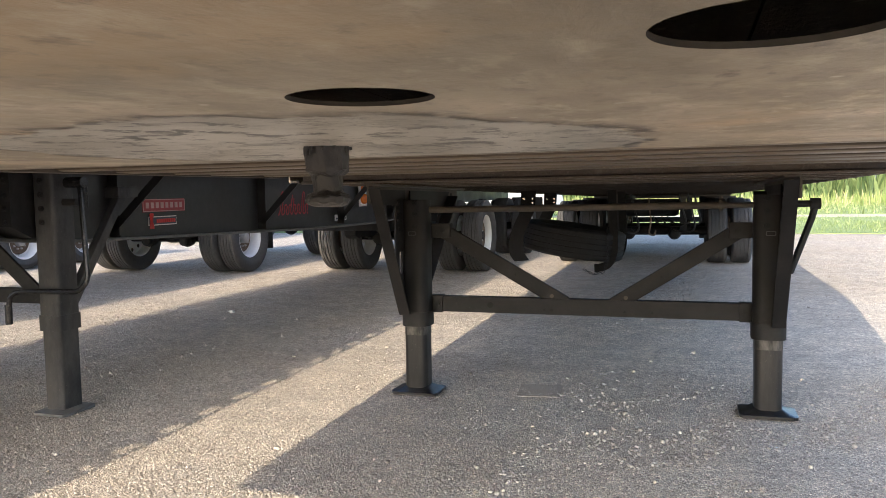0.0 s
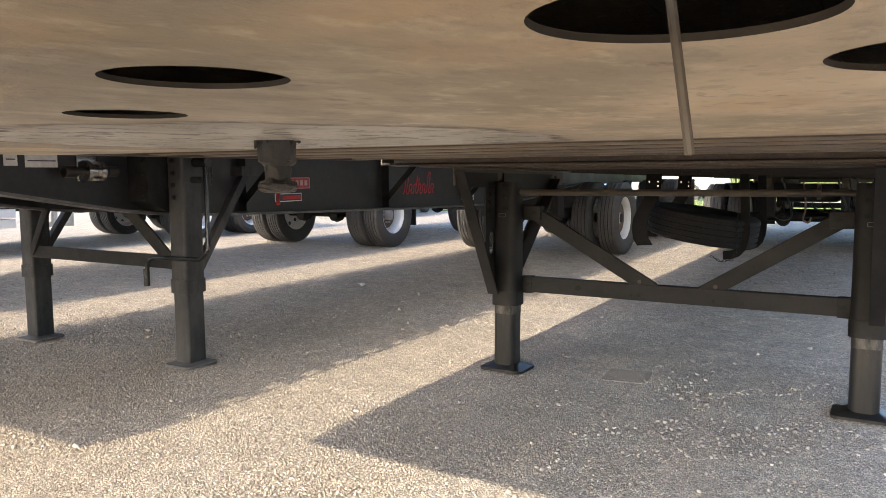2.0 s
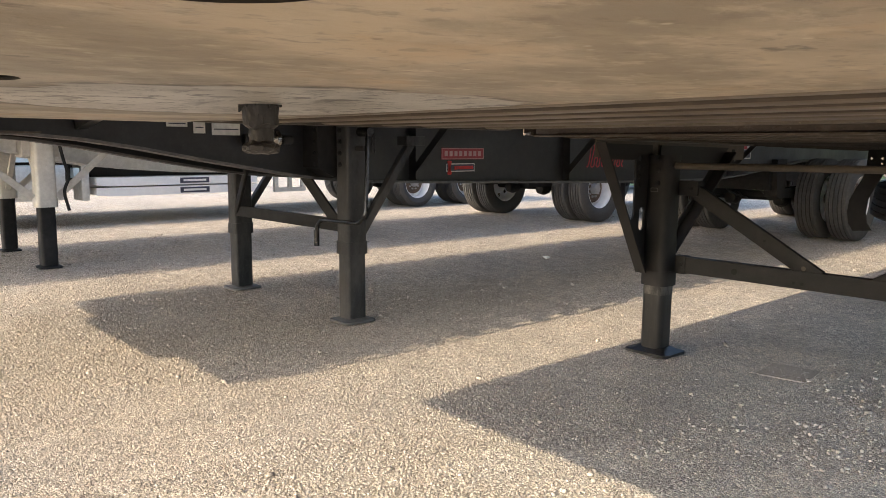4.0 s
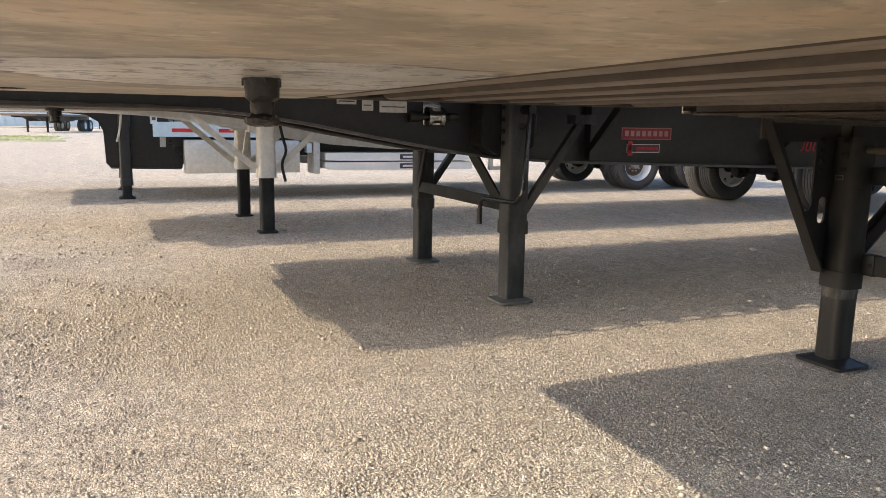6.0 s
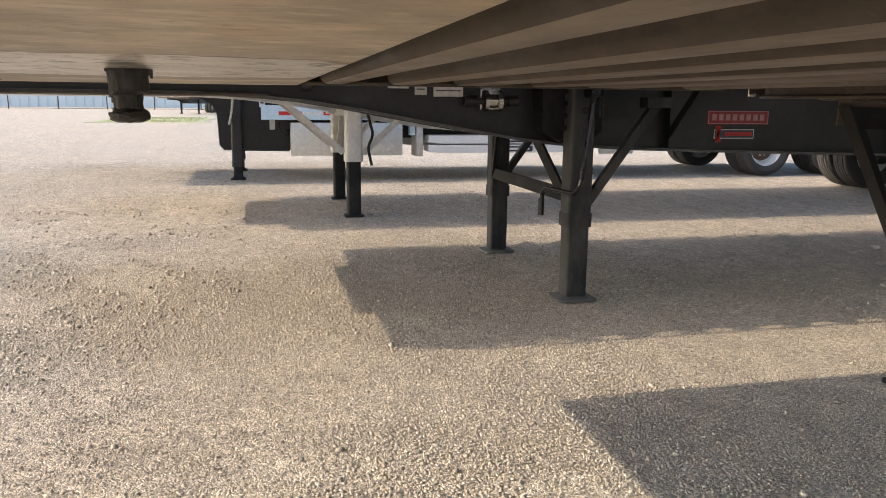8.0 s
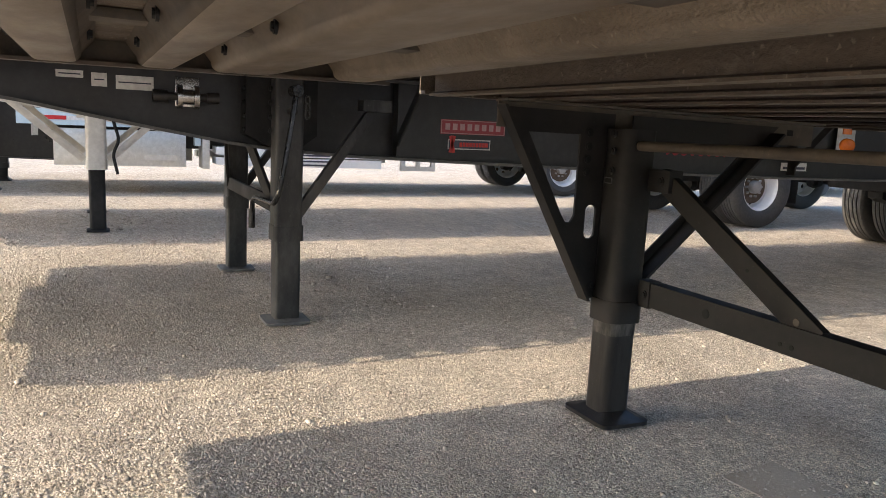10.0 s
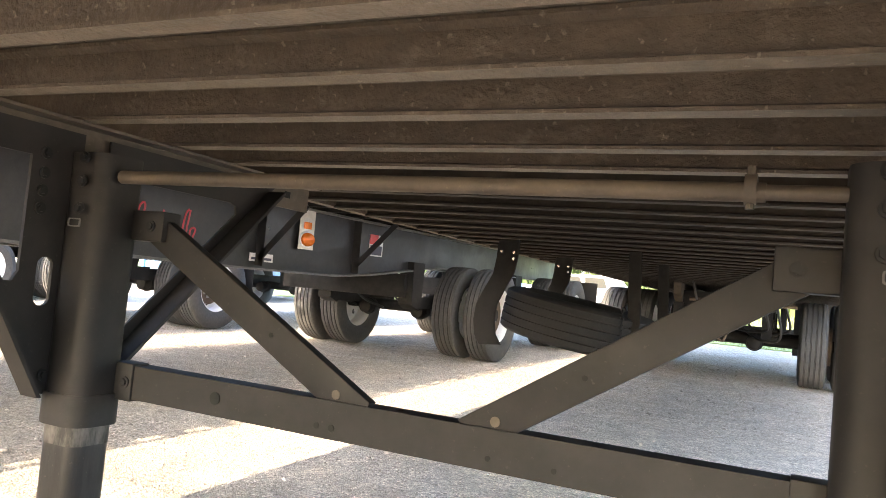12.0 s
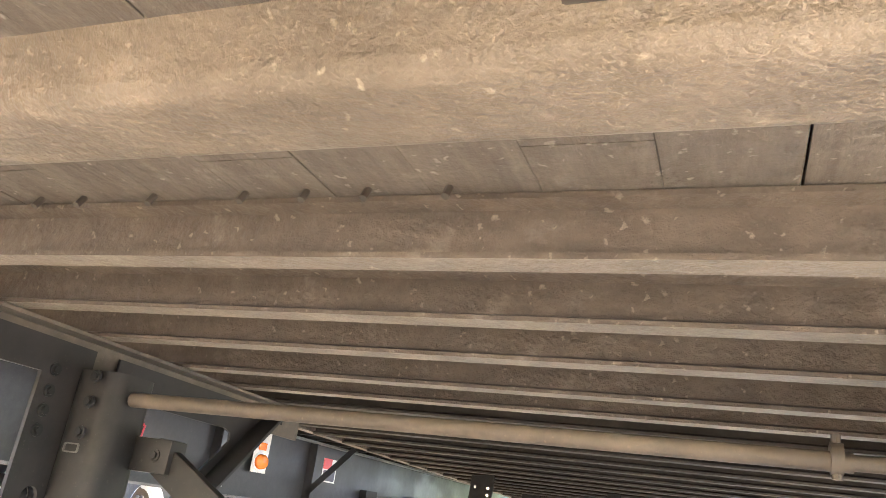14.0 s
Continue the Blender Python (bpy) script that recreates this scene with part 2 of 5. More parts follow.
    far.inputs[1].default_value = (*dark_at, 0)
    nt.links.new(flat.outputs[0], far.inputs[0])
    spread = nt.nodes.new("ShaderNodeMath")
    spread.operation = "MULTIPLY_ADD"
    nt.links.new(cloud, spread.inputs[0])
    spread.inputs[1].default_value = 0.5
    nt.links.new(far.outputs["Value"], spread.inputs[2])
    c = mix(nt, 1.0, c, ramp(nt, spread.outputs[0], [(0.42, (0.6, 0.6, 0.585)), (0.8, (1, 1, 1))]), "MULTIPLY")
    xyz = nt.nodes.new("ShaderNodeSeparateXYZ")
    nt.links.new(co, xyz.inputs[0])
    side = nt.nodes.new("ShaderNodeMath")
    side.operation = "MULTIPLY_ADD"
    nt.links.new(smear, side.inputs[0])
    side.inputs[1].default_value = 0.5
    nt.links.new(xyz.outputs[0], side.inputs[2])
    c = mix(nt, 1.0, c, ramp(nt, side.outputs[0], [(0.55, (1, 1, 1)), (1.0, (1.05, 0.985, 0.87))]), "MULTIPLY")
    nt.links.new(c, p.inputs["Base Color"])
    nt.links.new(rough, p.inputs["Roughness"])
    wave = nt.nodes.new("ShaderNodeMath")
    wave.operation = "MULTIPLY_ADD"
    nt.links.new(cloud, wave.inputs[0])
    wave.inputs[1].default_value = 4.0
    nt.links.new(flake, wave.inputs[2])
    bump(nt, p, wave.outputs[0], 0.5, 0.005)
    return m


coupler_mat = coupler_material("coupler_plate", (-0.06, -2.825), (0.38, -3.55), 1.02)
oily_tan = painted("oily_tan", (0.115, 0.086, 0.055), (0.195, 0.15, 0.098), (0.045, 0.032, 0.02), 0.36, dirt_amount=0.5, stretch=(0.5, 1.3, 1.3), grain=10, relief=0.5)
channel_shade = painted("channel_shade", (0.042, 0.031, 0.02), (0.08, 0.06, 0.039), (0.12, 0.092, 0.06), 0.6, dirt_amount=0.4, stretch=(0.6, 1.2, 1.2), spec=0.3)
tan_dirt = painted("tan_dirt", (0.138, 0.106, 0.07), (0.21, 0.165, 0.112), (0.065, 0.047, 0.03), 0.42, dirt_amount=0.55, stretch=(0.7, 1.1, 1.1), drops=(0.42, 0.36, 0.26), grain=12)


def pale_lit_stone(nt, co):
    """Mask of paler stone and fill light painted over the browner lot, ragged-edged."""
    flat = nt.nodes.new("ShaderNodeVectorMath")
    flat.operation = "MULTIPLY"
    flat.inputs[1].default_value = (1, 0.5, 0)
    nt.links.new(co, flat.inputs[0])
    off = nt.nodes.new("ShaderNodeVectorMath")
    off.operation = "DISTANCE"
    off.inputs[1].default_value = (0.6, 2.0, 0)
    nt.links.new(flat.outputs[0], off.inputs[0])
    add = nt.nodes.new("ShaderNodeMath")
    add.operation = "MULTIPLY_ADD"
    nt.links.new(tex(nt, co, 0.8, 6, 0.65), add.inputs[0])
    add.inputs[1].default_value = 1.8
    nt.links.new(off.outputs["Value"], add.inputs[2])
    scaled = nt.nodes.new("ShaderNodeMath")
    scaled.operation = "MULTIPLY"
    scaled.inputs[1].default_value = 0.2
    nt.links.new(add.outputs[0], scaled.inputs[0])
    return ramp(nt, scaled.outputs[0], [(0.42, (1, 1, 1)), (0.74, (0, 0, 0))])


def gravel_material():
    """Crushed limestone: single chips by colour and height, dust between them, broad sandy and grey drifts."""
    m, nt, p, co = material("gravel")
    broad = tex(nt, co, 0.3, 5, 0.6)
    mid = tex(nt, co, 1.6, 7, 0.65)
    warp = nt.nodes.new("ShaderNodeVectorMath")
    warp.operation = "MULTIPLY_ADD"
    nz = node(nt, "ShaderNodeTexNoise", Scale=40.0)
    nt.links.new(co, nz.inputs["Vector"])
    nt.links.new(nz.outputs[1], warp.inputs[0])
    warp.inputs[1].default_value = (0.012, 0.012, 0.012)
    nt.links.new(co, warp.inputs[2])
    chips = []
    for scale in (120.0, 270.0):
        v = node(nt, "ShaderNodeTexVoronoi", Scale=scale, Randomness=1.0)
        nt.links.new(warp.outputs[0], v.inputs["Vector"])
        chips.append(v)
    cell = nt.nodes.new("ShaderNodeSeparateColor")
    nt.links.new(chips[0].outputs["Color"], cell.inputs[0])
    cell2 = nt.nodes.new("ShaderNodeSeparateColor")
    nt.links.new(chips[1].outputs["Color"], cell2.inputs[0])
    stone = ramp(nt, cell.outputs[0], [(0.0, (0.24, 0.21, 0.175)), (0.45, (0.5, 0.445, 0.378)), (1.0, (0.76, 0.695, 0.605))])
    grit = ramp(nt, cell2.outputs[0], [(0.0, (0.3, 0.258, 0.212)), (0.55, (0.52, 0.457, 0.382)), (1.0, (0.74, 0.67, 0.57))])
    c = mix(nt, ramp(nt, mid, [(0.42, (0, 0, 0)), (0.6, (1, 1, 1))]), grit, stone)
    c = mix(nt, ramp(nt, broad, [(0.42, (0, 0, 0)), (0.68, (0.6,) * 3)]), c, (0.56, 0.463, 0.35))
    c = mix(nt, ramp(nt, mid, [(0.3, (0.5,) * 3), (0.46, (0, 0, 0))]), c, (0.6, 0.52, 0.41))
    drift = tex(nt, co, 0.9, 6, 0.7, (0.35, 1.6, 1))
    c = mix(nt, ramp(nt, drift, [(0.5, (0, 0, 0)), (0.66, (0.55,) * 3)]), c, (0.4, 0.355, 0.3))
    for scale, least in ((5.0, 0.84), (24.0, 0.74)):
        c = mix(nt, 1.0, c, ramp(nt, tex(nt, co, scale, 8, 0.75), [(0.36, (least,) * 3), (0.5, (1, 1, 1)), (0.64, (1.22,) * 3)]), "MULTIPLY")
    for one, low, high in ((cell, 0.7, 1.22), (cell2, 0.68, 1.26)):
        c = mix(nt, 1.0, c, ramp(nt, one.outputs[1], [(0.0, (low,) * 3), (0.5, (1, 1, 1)), (1.0, (high,) * 3)]), "MULTIPLY")
    # fill light from the open side, put into the colour along with paler stone
    pale_lit = pale_lit_stone(nt, co)
    c = mix(nt, 1.0, c, mix(nt, pale_lit, (0.87, 0.86, 0.855), (1.24, 1.26, 1.29)), "MULTIPLY")
    nt.links.new(c, p.inputs["Base Color"])
    p.inputs["Roughness"].default_value = 0.92
    heights = []
    for v, k in zip(chips, (1.0, 0.5)):
        n = nt.nodes.new("ShaderNodeMath")
        n.operation = "MULTIPLY"
        nt.links.new(v.outputs["Distance"], n.inputs[0])
        n.inputs[1].default_value = -k
        heights.append(n.outputs[0])
    h = nt.nodes.new("ShaderNodeMath")
    nt.links.new(heights[0], h.inputs[0])
    nt.links.new(heights[1], h.inputs[1])
    lumps = nt.nodes.new("ShaderNodeMath")
    lumps.operation = "MULTIPLY_ADD"
    nt.links.new(tex(nt, co, 38.0, 8, 0.8), lumps.inputs[0])
    lumps.inputs[1].default_value = 1.5
    nt.links.new(h.outputs[0], lumps.inputs[2])
    bump(nt, p, lumps.outputs[0], 1.0, 0.0065)
    return m


gravel = gravel_material()


def stones_material():
    m, nt, p, co = material("stones")
    isl = nt.nodes.new("ShaderNodeNewGeometry").outputs["Random Per Island"]
    c = ramp(nt, isl, [(0, (0.2, 0.172, 0.142)), (0.35, (0.36, 0.318, 0.27)), (0.85, (0.48, 0.43, 0.368)), (1, (0.51, 0.463, 0.402))])
    c = mix(nt, ramp(nt, tex(nt, co, 0.3, 5, 0.6), [(0.42, (0, 0, 0)), (0.68, (0.45,) * 3)]), c, (0.42, 0.345, 0.25))
    # the loose stones take the same painted fill light and paler tone
    c = mix(nt, 1.0, c, mix(nt, pale_lit_stone(nt, co), (0.9, 0.89, 0.885), (1.16, 1.18, 1.21)), "MULTIPLY")
    nt.links.new(c, p.inputs["Base Color"])
    p.inputs["Roughness"].default_value = 0.9
    return m


stones_mat = stones_material()


def foliage(name, dark, light, tip):
    m, nt, p, co = material(name)
    isl = nt.nodes.new("ShaderNodeNewGeometry").outputs["Random Per Island"]
    nt.links.new(ramp(nt, isl, [(0, dark), (0.6, light), (1, tip)]), p.inputs["Base Color"])
    p.inputs["Roughness"].default_value = 0.7
    p.inputs["Transmission Weight"].default_value = 0.0
    return m


grass_mat = foliage("grass", (0.1, 0.145, 0.045), (0.19, 0.25, 0.09), (0.32, 0.36, 0.17))
reed_mat = foliage("reeds", (0.12, 0.18, 0.04), (0.25, 0.3, 0.09), (0.42, 0.36, 0.2))
leaf_mat = foliage("leaves", (0.04, 0.075, 0.02), (0.09, 0.135, 0.04), (0.15, 0.195, 0.07))
soil_mat = painted("soil", (0.17, 0.23, 0.075), (0.23, 0.29, 0.1), (0.36, 0.34, 0.2), 0.9, dirt_amount=0.4, grain=3)
dry_soil = painted("dry_soil", (0.36, 0.36, 0.2), (0.44, 0.42, 0.27), (0.5, 0.45, 0.36), 0.95, dirt_amount=0.6, grain=2)
track_mat = painted("pale_track", (0.42, 0.37, 0.28), (0.5, 0.45, 0.35), (0.34, 0.33, 0.2), 0.95, dirt_amount=0.4, grain=5)
bark_mat = painted("bark", (0.09, 0.07, 0.05), (0.15, 0.12, 0.09), (0.05, 0.04, 0.03), 0.9)


# ---- mesh helpers ----
ORIGIN = {}


def thing(name, at, label, category, group="", tilt=0.0):
    ob = new(name)
    ob.empty_display_size = 0.2
    ob.location = at
    ob.rotation_euler = (radians(tilt), 0, 0)
    ORIGIN[ob] = Vector(at)
    return tagged(ob, label, category, group)


def finish(bm, name, mat):
    bmesh.ops.recalc_face_normals(bm, faces=bm.faces)
    me = bpy.data.meshes.new(name)
    for f in bm.faces:
        f.smooth = True
    for e in bm.edges:
        if len(e.link_faces) == 2 and e.calc_face_angle(0.0) > radians(32):
            e.smooth = False
    bm.to_mesh(me)
    bm.free()
    me.materials.append(mat)
    return me


def part(name, bm, mat, parent, label=""):
    """Links a bmesh, drawn in the place's own coordinates, as one mesh under a thing or under a part."""
    root = parent if parent in ORIGIN else parent.parent
    bmesh.ops.translate(bm, verts=bm.verts, vec=-ORIGIN[root])
    ob = new(name, finish(bm, name, mat))
    ob.parent = parent
    if label:
        ob["label"] = label
    return ob


def shared(name, mesh, parent, at, turn=(0, 0, 0), label=""):
    """One more part on a mesh that alike parts share; at is in the place's own coordinates."""
    root = parent if parent in ORIGIN else parent.parent
    ob = new(name, mesh)
    ob.parent = parent
    base = Vector((0, 0, 0)) if parent in ORIGIN else parent.matrix_basis.translation
    ob.location = Vector(at) - ORIGIN[root] - base
    ob.rotation_euler = [radians(a) for a in turn]
    if label:
        ob["label"] = label
    return ob


def box(bm, x0, x1, y0, y1, z0, z1, bevel=0.0, turn=None):
    """A box between two corners; turn: a matrix about its centre."""
    c = Vector(((x0 + x1) / 2, (y0 + y1) / 2, (z0 + z1) / 2))
    m = Matrix.Translation(c) @ (turn or Matrix()) @ Matrix.Diagonal((abs(x1 - x0), abs(y1 - y0), abs(z1 - z0), 1))
    made = bmesh.ops.create_cube(bm, size=1, matrix=m)
    if bevel:
        edges = list({e for v in made["verts"] for e in v.link_edges})
        bmesh.ops.bevel(bm, geom=edges, offset=bevel, segments=2, profile=0.6, affect="EDGES")
    return bm


def bar(bm, p, q, w, h, up=(0, 0, 1), bevel=0.0):
    """A rectangular bar from p to q: w across, h along up."""
    p, q = Vector(p), Vector(q)
    d = (q - p).normalized()
    side = d.cross(Vector(up)).normalized()
    top = side.cross(d)
    m = Matrix((side, d, top)).transposed().to_4x4()
    m = Matrix.Translation((p + q) / 2) @ m @ Matrix.Diagonal((w, (q - p).length, h, 1))
    made = bmesh.ops.create_cube(bm, size=1, matrix=m)
    if bevel:
        edges = list({e for v in made["verts"] for e in v.link_edges})
        bmesh.ops.bevel(bm, geom=edges, offset=bevel, segments=2, profile=0.6, affect="EDGES")
    return bm


def rod(bm, p, q, r, seg=14, r2=None):
    p, q = Vector(p), Vector(q)
    m = Matrix.Translation((p + q) / 2) @ (q - p).to_track_quat("Z", "Y").to_matrix().to_4x4()
    bmesh.ops.create_cone(bm, cap_ends=True, segments=seg, radius1=r, radius2=r if r2 is None else r2, depth=(q - p).length, matrix=m)
    return bm


def tube(bm, pts, r, seg=10):
    """A bent round bar through the points."""
    pts = [Vector(p) for p in pts]
    rings = []
    side = None
    for i, p in enumerate(pts):
        d = (pts[min(i + 1, len(pts) - 1)] - pts[max(i - 1, 0)]).normalized()
        ref = side if side is not None and abs(side.dot(d)) < 0.95 else (Vector((0, 0, 1)) if abs(d.z) < 0.9 else Vector((1, 0, 0)))
        side = (ref - d * ref.dot(d)).normalized()
        other = d.cross(side)
        rings.append([bm.verts.new(p + r * (math.cos(a) * side + math.sin(a) * other)) for a in (math.tau * k / seg for k in range(seg))])
    for a, b in zip(rings, rings[1:]):
        for k in range(seg):
            bm.faces.new((a[k], a[(k + 1) % seg], b[(k + 1) % seg], b[k]))
    bm.faces.new(rings[0])
    bm.faces.new(rings[-1])
    return bm


def smooth_path(pts, steps=6):
    """Rounds the corners of a line of points."""
    pts = [Vector(p) for p in pts]
    out = [pts[0]]
    for a, b, c in zip(pts, pts[1:], pts[2:]):
        r = min((b - a).length, (c - b).length) * 0.45
        p, q = b + (a - b).normalized() * r, b + (c - b).normalized() * r
        out += [(1 - t) ** 2 * p + 2 * t * (1 - t) * b + t * t * q for t in (k / steps for k in range(steps + 1))]
    return out + [pts[-1]]


def prism(bm, outline, axis, a, b):
    """An outline of (u, v) pairs drawn out along an axis from a to b: x takes (y, z), y takes (x, z), z takes (x, y)."""
    place = {"x": lambda u, v, w: (w, u, v), "y": lambda u, v, w: (u, w, v), "z": lambda u, v, w: (u, v, w)}[axis]
    low = [bm.verts.new(place(u, v, a)) for u, v in outline]
    high = [bm.verts.new(place(u, v, b)) for u, v in outline]
    n = len(outline)
    bm.faces.new(low)
    bm.faces.new(high[::-1])
    for k in range(n):
        bm.faces.new((low[k], low[(k + 1) % n], high[(k + 1) % n], high[k]))
    return bm


def holed(bm, outline, holes, axis, a, b):
    """A prism with holes: each hole is an outline of its own."""
    place = {"x": lambda u, v, w: (w, u, v), "y": lambda u, v, w: (u, w, v), "z": lambda u, v, w: (u, v, w)}[axis]
    edges = []
    for ring in (outline, *holes):
        vs = [bm.verts.new(place(u, v, a)) for u, v in ring]
        edges += [bm.edges.new((vs[k], vs[(k + 1) % len(vs)])) for k in range(len(vs))]
    made = bmesh.ops.triangle_fill(bm, edges=edges, use_beauty=True)
    faces = [f for f in made["geom"] if isinstance(f, bmesh.types.BMFace)]
    out = bmesh.ops.extrude_face_region(bm, geom=faces)
    vec = Vector(place(0, 0, b)) - Vector(place(0, 0, a))
    bmesh.ops.translate(bm, verts=[v for v in out["geom"] if isinstance(v, bmesh.types.BMVert)], vec=vec)
    return bm


def circle(cx, cy, r, n=56):
    return [(cx + r * math.cos(math.tau * k / n), cy + r * math.sin(math.tau * k / n)) for k in range(n)]


def rounded(u0, u1, v0, v1, r, n=4):
    out = []
    for cu, cv, start in ((u1 - r, v1 - r, 0), (u0 + r, v1 - r, 90), (u0 + r, v0 + r, 180), (u1 - r, v0 + r, 270)):
        out += [(cu + r * math.cos(radians(start + 90 * k / n)), cv + r * math.sin(radians(start + 90 * k / n))) for k in range(n + 1)]
    return out


def lathe(bm, profile, axis_at, axis="x", seg=40):
    """Turns a profile of (along, radius) round an axis through a point."""
    c = Vector(axis_at)
    place = {"x": lambda w, r, a: c + Vector((w, r * math.cos(a), r * math.sin(a))), "y": lambda w, r, a: c + Vector((r * math.cos(a), w, r * math.sin(a))), "z": lambda w, r, a: c + Vector((r * math.cos(a), r * math.sin(a), w))}[axis]
    rings = [[bm.verts.new(place(w, r, math.tau * k / seg)) for k in range(seg)] for w, r in profile]
    for a, b in zip(rings, rings[1:]):
        for k in range(seg):
            bm.faces.new((a[k], a[(k + 1) % seg], b[(k + 1) % seg], b[k]))
    return bm


def ribbon(bm, line, x0, x1, t):
    """A strip of thickness t over a line of (y, z), from x0 to x1."""
    rows = [[bm.verts.new(p) for p in ((x0, y, z), (x1, y, z), (x1, y, z + t), (x0, y, z + t))] for y, z in line]
    for a, b in zip(rows, rows[1:]):
        for k in range(4):
            bm.faces.new((a[k], a[(k + 1) % 4], b[(k + 1) % 4], b[k]))
    bm.faces.new(rows[0])
    bm.faces.new(rows[-1])
    return bm


def i_beam_x(bm, x0, x1, y, z0, z1, flange=0.056, web=0.007, t=0.008):
    """A small rolled I-beam lying across the trailer."""
    f, w = flange / 2, web / 2
    outline = [(y - f, z0), (y + f, z0), (y + f, z0 + t), (y + w, z0 + 2 * t), (y + w, z1 - 2 * t), (y + f, z1 - t), (y + f, z1), (y - f, z1), (y - f, z1 - t), (y - w, z1 - 2 * t), (y - w, z0 + 2 * t), (y - f, z0 + t)]
    return prism(bm, outline, "x", x0, x1)


# ---- wheels ----
WHEELS = {}


def wheel_meshes(R, W, rim_mat):
    key = (R, W, rim_mat.name)
    if key in WHEELS:
        return WHEELS[key]
    h, g = W / 2, 0.013
    tread = [(-h * 0.86, R - 0.012), (-h * 0.8, R - 0.003)]
    for c in (-0.52, -0.18, 0.18, 0.52):
        tread += [(h * (c - 0.045), R), (h * (c - 0.035), R - g), (h * (c + 0.035), R - g), (h * (c + 0.045), R)]
    tread += [(h * 0.8, R - 0.003), (h * 0.86, R - 0.012)]
    side = [(h * 0.72, 0.286), (h * 0.8, 0.3), (h * 0.92, 0.34), (h, (R + 0.3) / 2), (h * 0.97, R - 0.07), (h * 0.93, R - 0.03)]
    profile = [(-w, r) for w, r in side] + tread + side[::-1]
    tyre = finish(lathe(bmesh.new(), profile, (0, 0, 0), "x", 56), "tyre", rubber)
    bm = bmesh.new()
    barrel = [(h * 0.74, 0.3), (h * 0.76, 0.285), (h * 0.6, 0.27), (h * 0.4, 0.262), (-h * 0.5, 0.262), (-h * 0.74, 0.285), (-h * 0.72, 0.302)]
    lathe(bm, barrel, (0, 0, 0), "x", 48)
    holes = [circle(0.195 * math.cos(a), 0.195 * math.sin(a), 0.034, 14) for a in (math.tau * k / 8 for k in range(8))]
    holed(bm, circle(0, 0, 0.264, 48), holes, "x", -h * 0.42, -h * 0.36)
    lathe(bm, [(-h * 0.36, 0.16), (-h * 0.26, 0.145), (-h * 0.2, 0.11), (-h * 0.2, 0.0)], (0, 0, 0), "x", 40)
    rim = finish(bm, "rim", rim_mat)
    bm = bmesh.new()
    lathe(bm, [(-h * 0.3, 0.085), (h * 0.25, 0.08), (h * 0.36, 0.07), (h * 0.4, 0.05), (h * 0.4, 0.0)], (0, 0, 0), "x", 24)
    for k in range(10):
        a = math.tau * k / 10
        y, z = 0.122 * math.cos(a), 0.122 * math.sin(a)
        rod(bm, (-h * 0.3, y, z), (h * 0.02, y, z), 0.016, 6)
    hub = finish(bm, "hub", hub_grey)
    WHEELS[key] = (tyre, rim, hub)
    return WHEELS[key]


def dual(trailer, x_out, y, z, R, W, out, rim_mat, gap=0.055):
    """A pair of wheels on one axle end; out: +1 or -1, the side that faces away from the trailer."""
    tyre, rim, hub = wheel_meshes(R, W, rim_mat)
    for k in (0, 1):
        face = 0 if (out > 0) == (k == 0) else 180
        w = shared("wheel", rim, trailer, (x_out - out * k * (W + gap), y, z), (0, 0, face))
        spin = random.uniform(0, 40)
        t = new("tyre", tyre)
        t.parent = w
        t.rotation_euler = (radians(spin), 0, 0)
        if k == 0:
            n = new("hub", hub)
            n.parent = w
    return w


def axle(trailer, xc, half, y, z, mat=black_steel):
    bm = bmesh.new()
    rod(bm, (xc - half, y, z), (xc + half, y, z), 0.064, 18)
    for s in (-1, 1):
        bar(bm, (xc + s * 0.5 - 0.06, y, z + 0.09), (xc + s * 0.5 + 0.06, y, z + 0.09), 0.14, 0.07, bevel=0.008)
    part("axle", bm, mat, trailer)
    for s in (-1, 1):
        x = xc + s * 0.33
        bm = bmesh.new()
        lathe(bm, [(-0.11, 0.0), (-0.11, 0.05), (-0.1, 0.075), (-0.02, 0.085), (-0.015, 0.095), (0.015, 0.095), (0.02, 0.085), (0.09, 0.08), (0.12, 0.05), (0.12, 0.0)], (x, y - 0.24, z - 0.03), "y", 20)
        rod(bm, (x, y - 0.13, z - 0.03), (x + s * 0.02, y - 0.02, z - 0.02), 0.012, 8)
        part("brake_chamber", bm, black_steel, trailer)
        bm = bmesh.new()
        lathe(bm, [(-0.09, 0.0), (-0.09, 0.2), (0.09, 0.21), (0.1, 0.0)], (xc + s * (half - 0.12), y, z), "x", 24)
        part("brake_drum", bm, rust_steel, trailer)


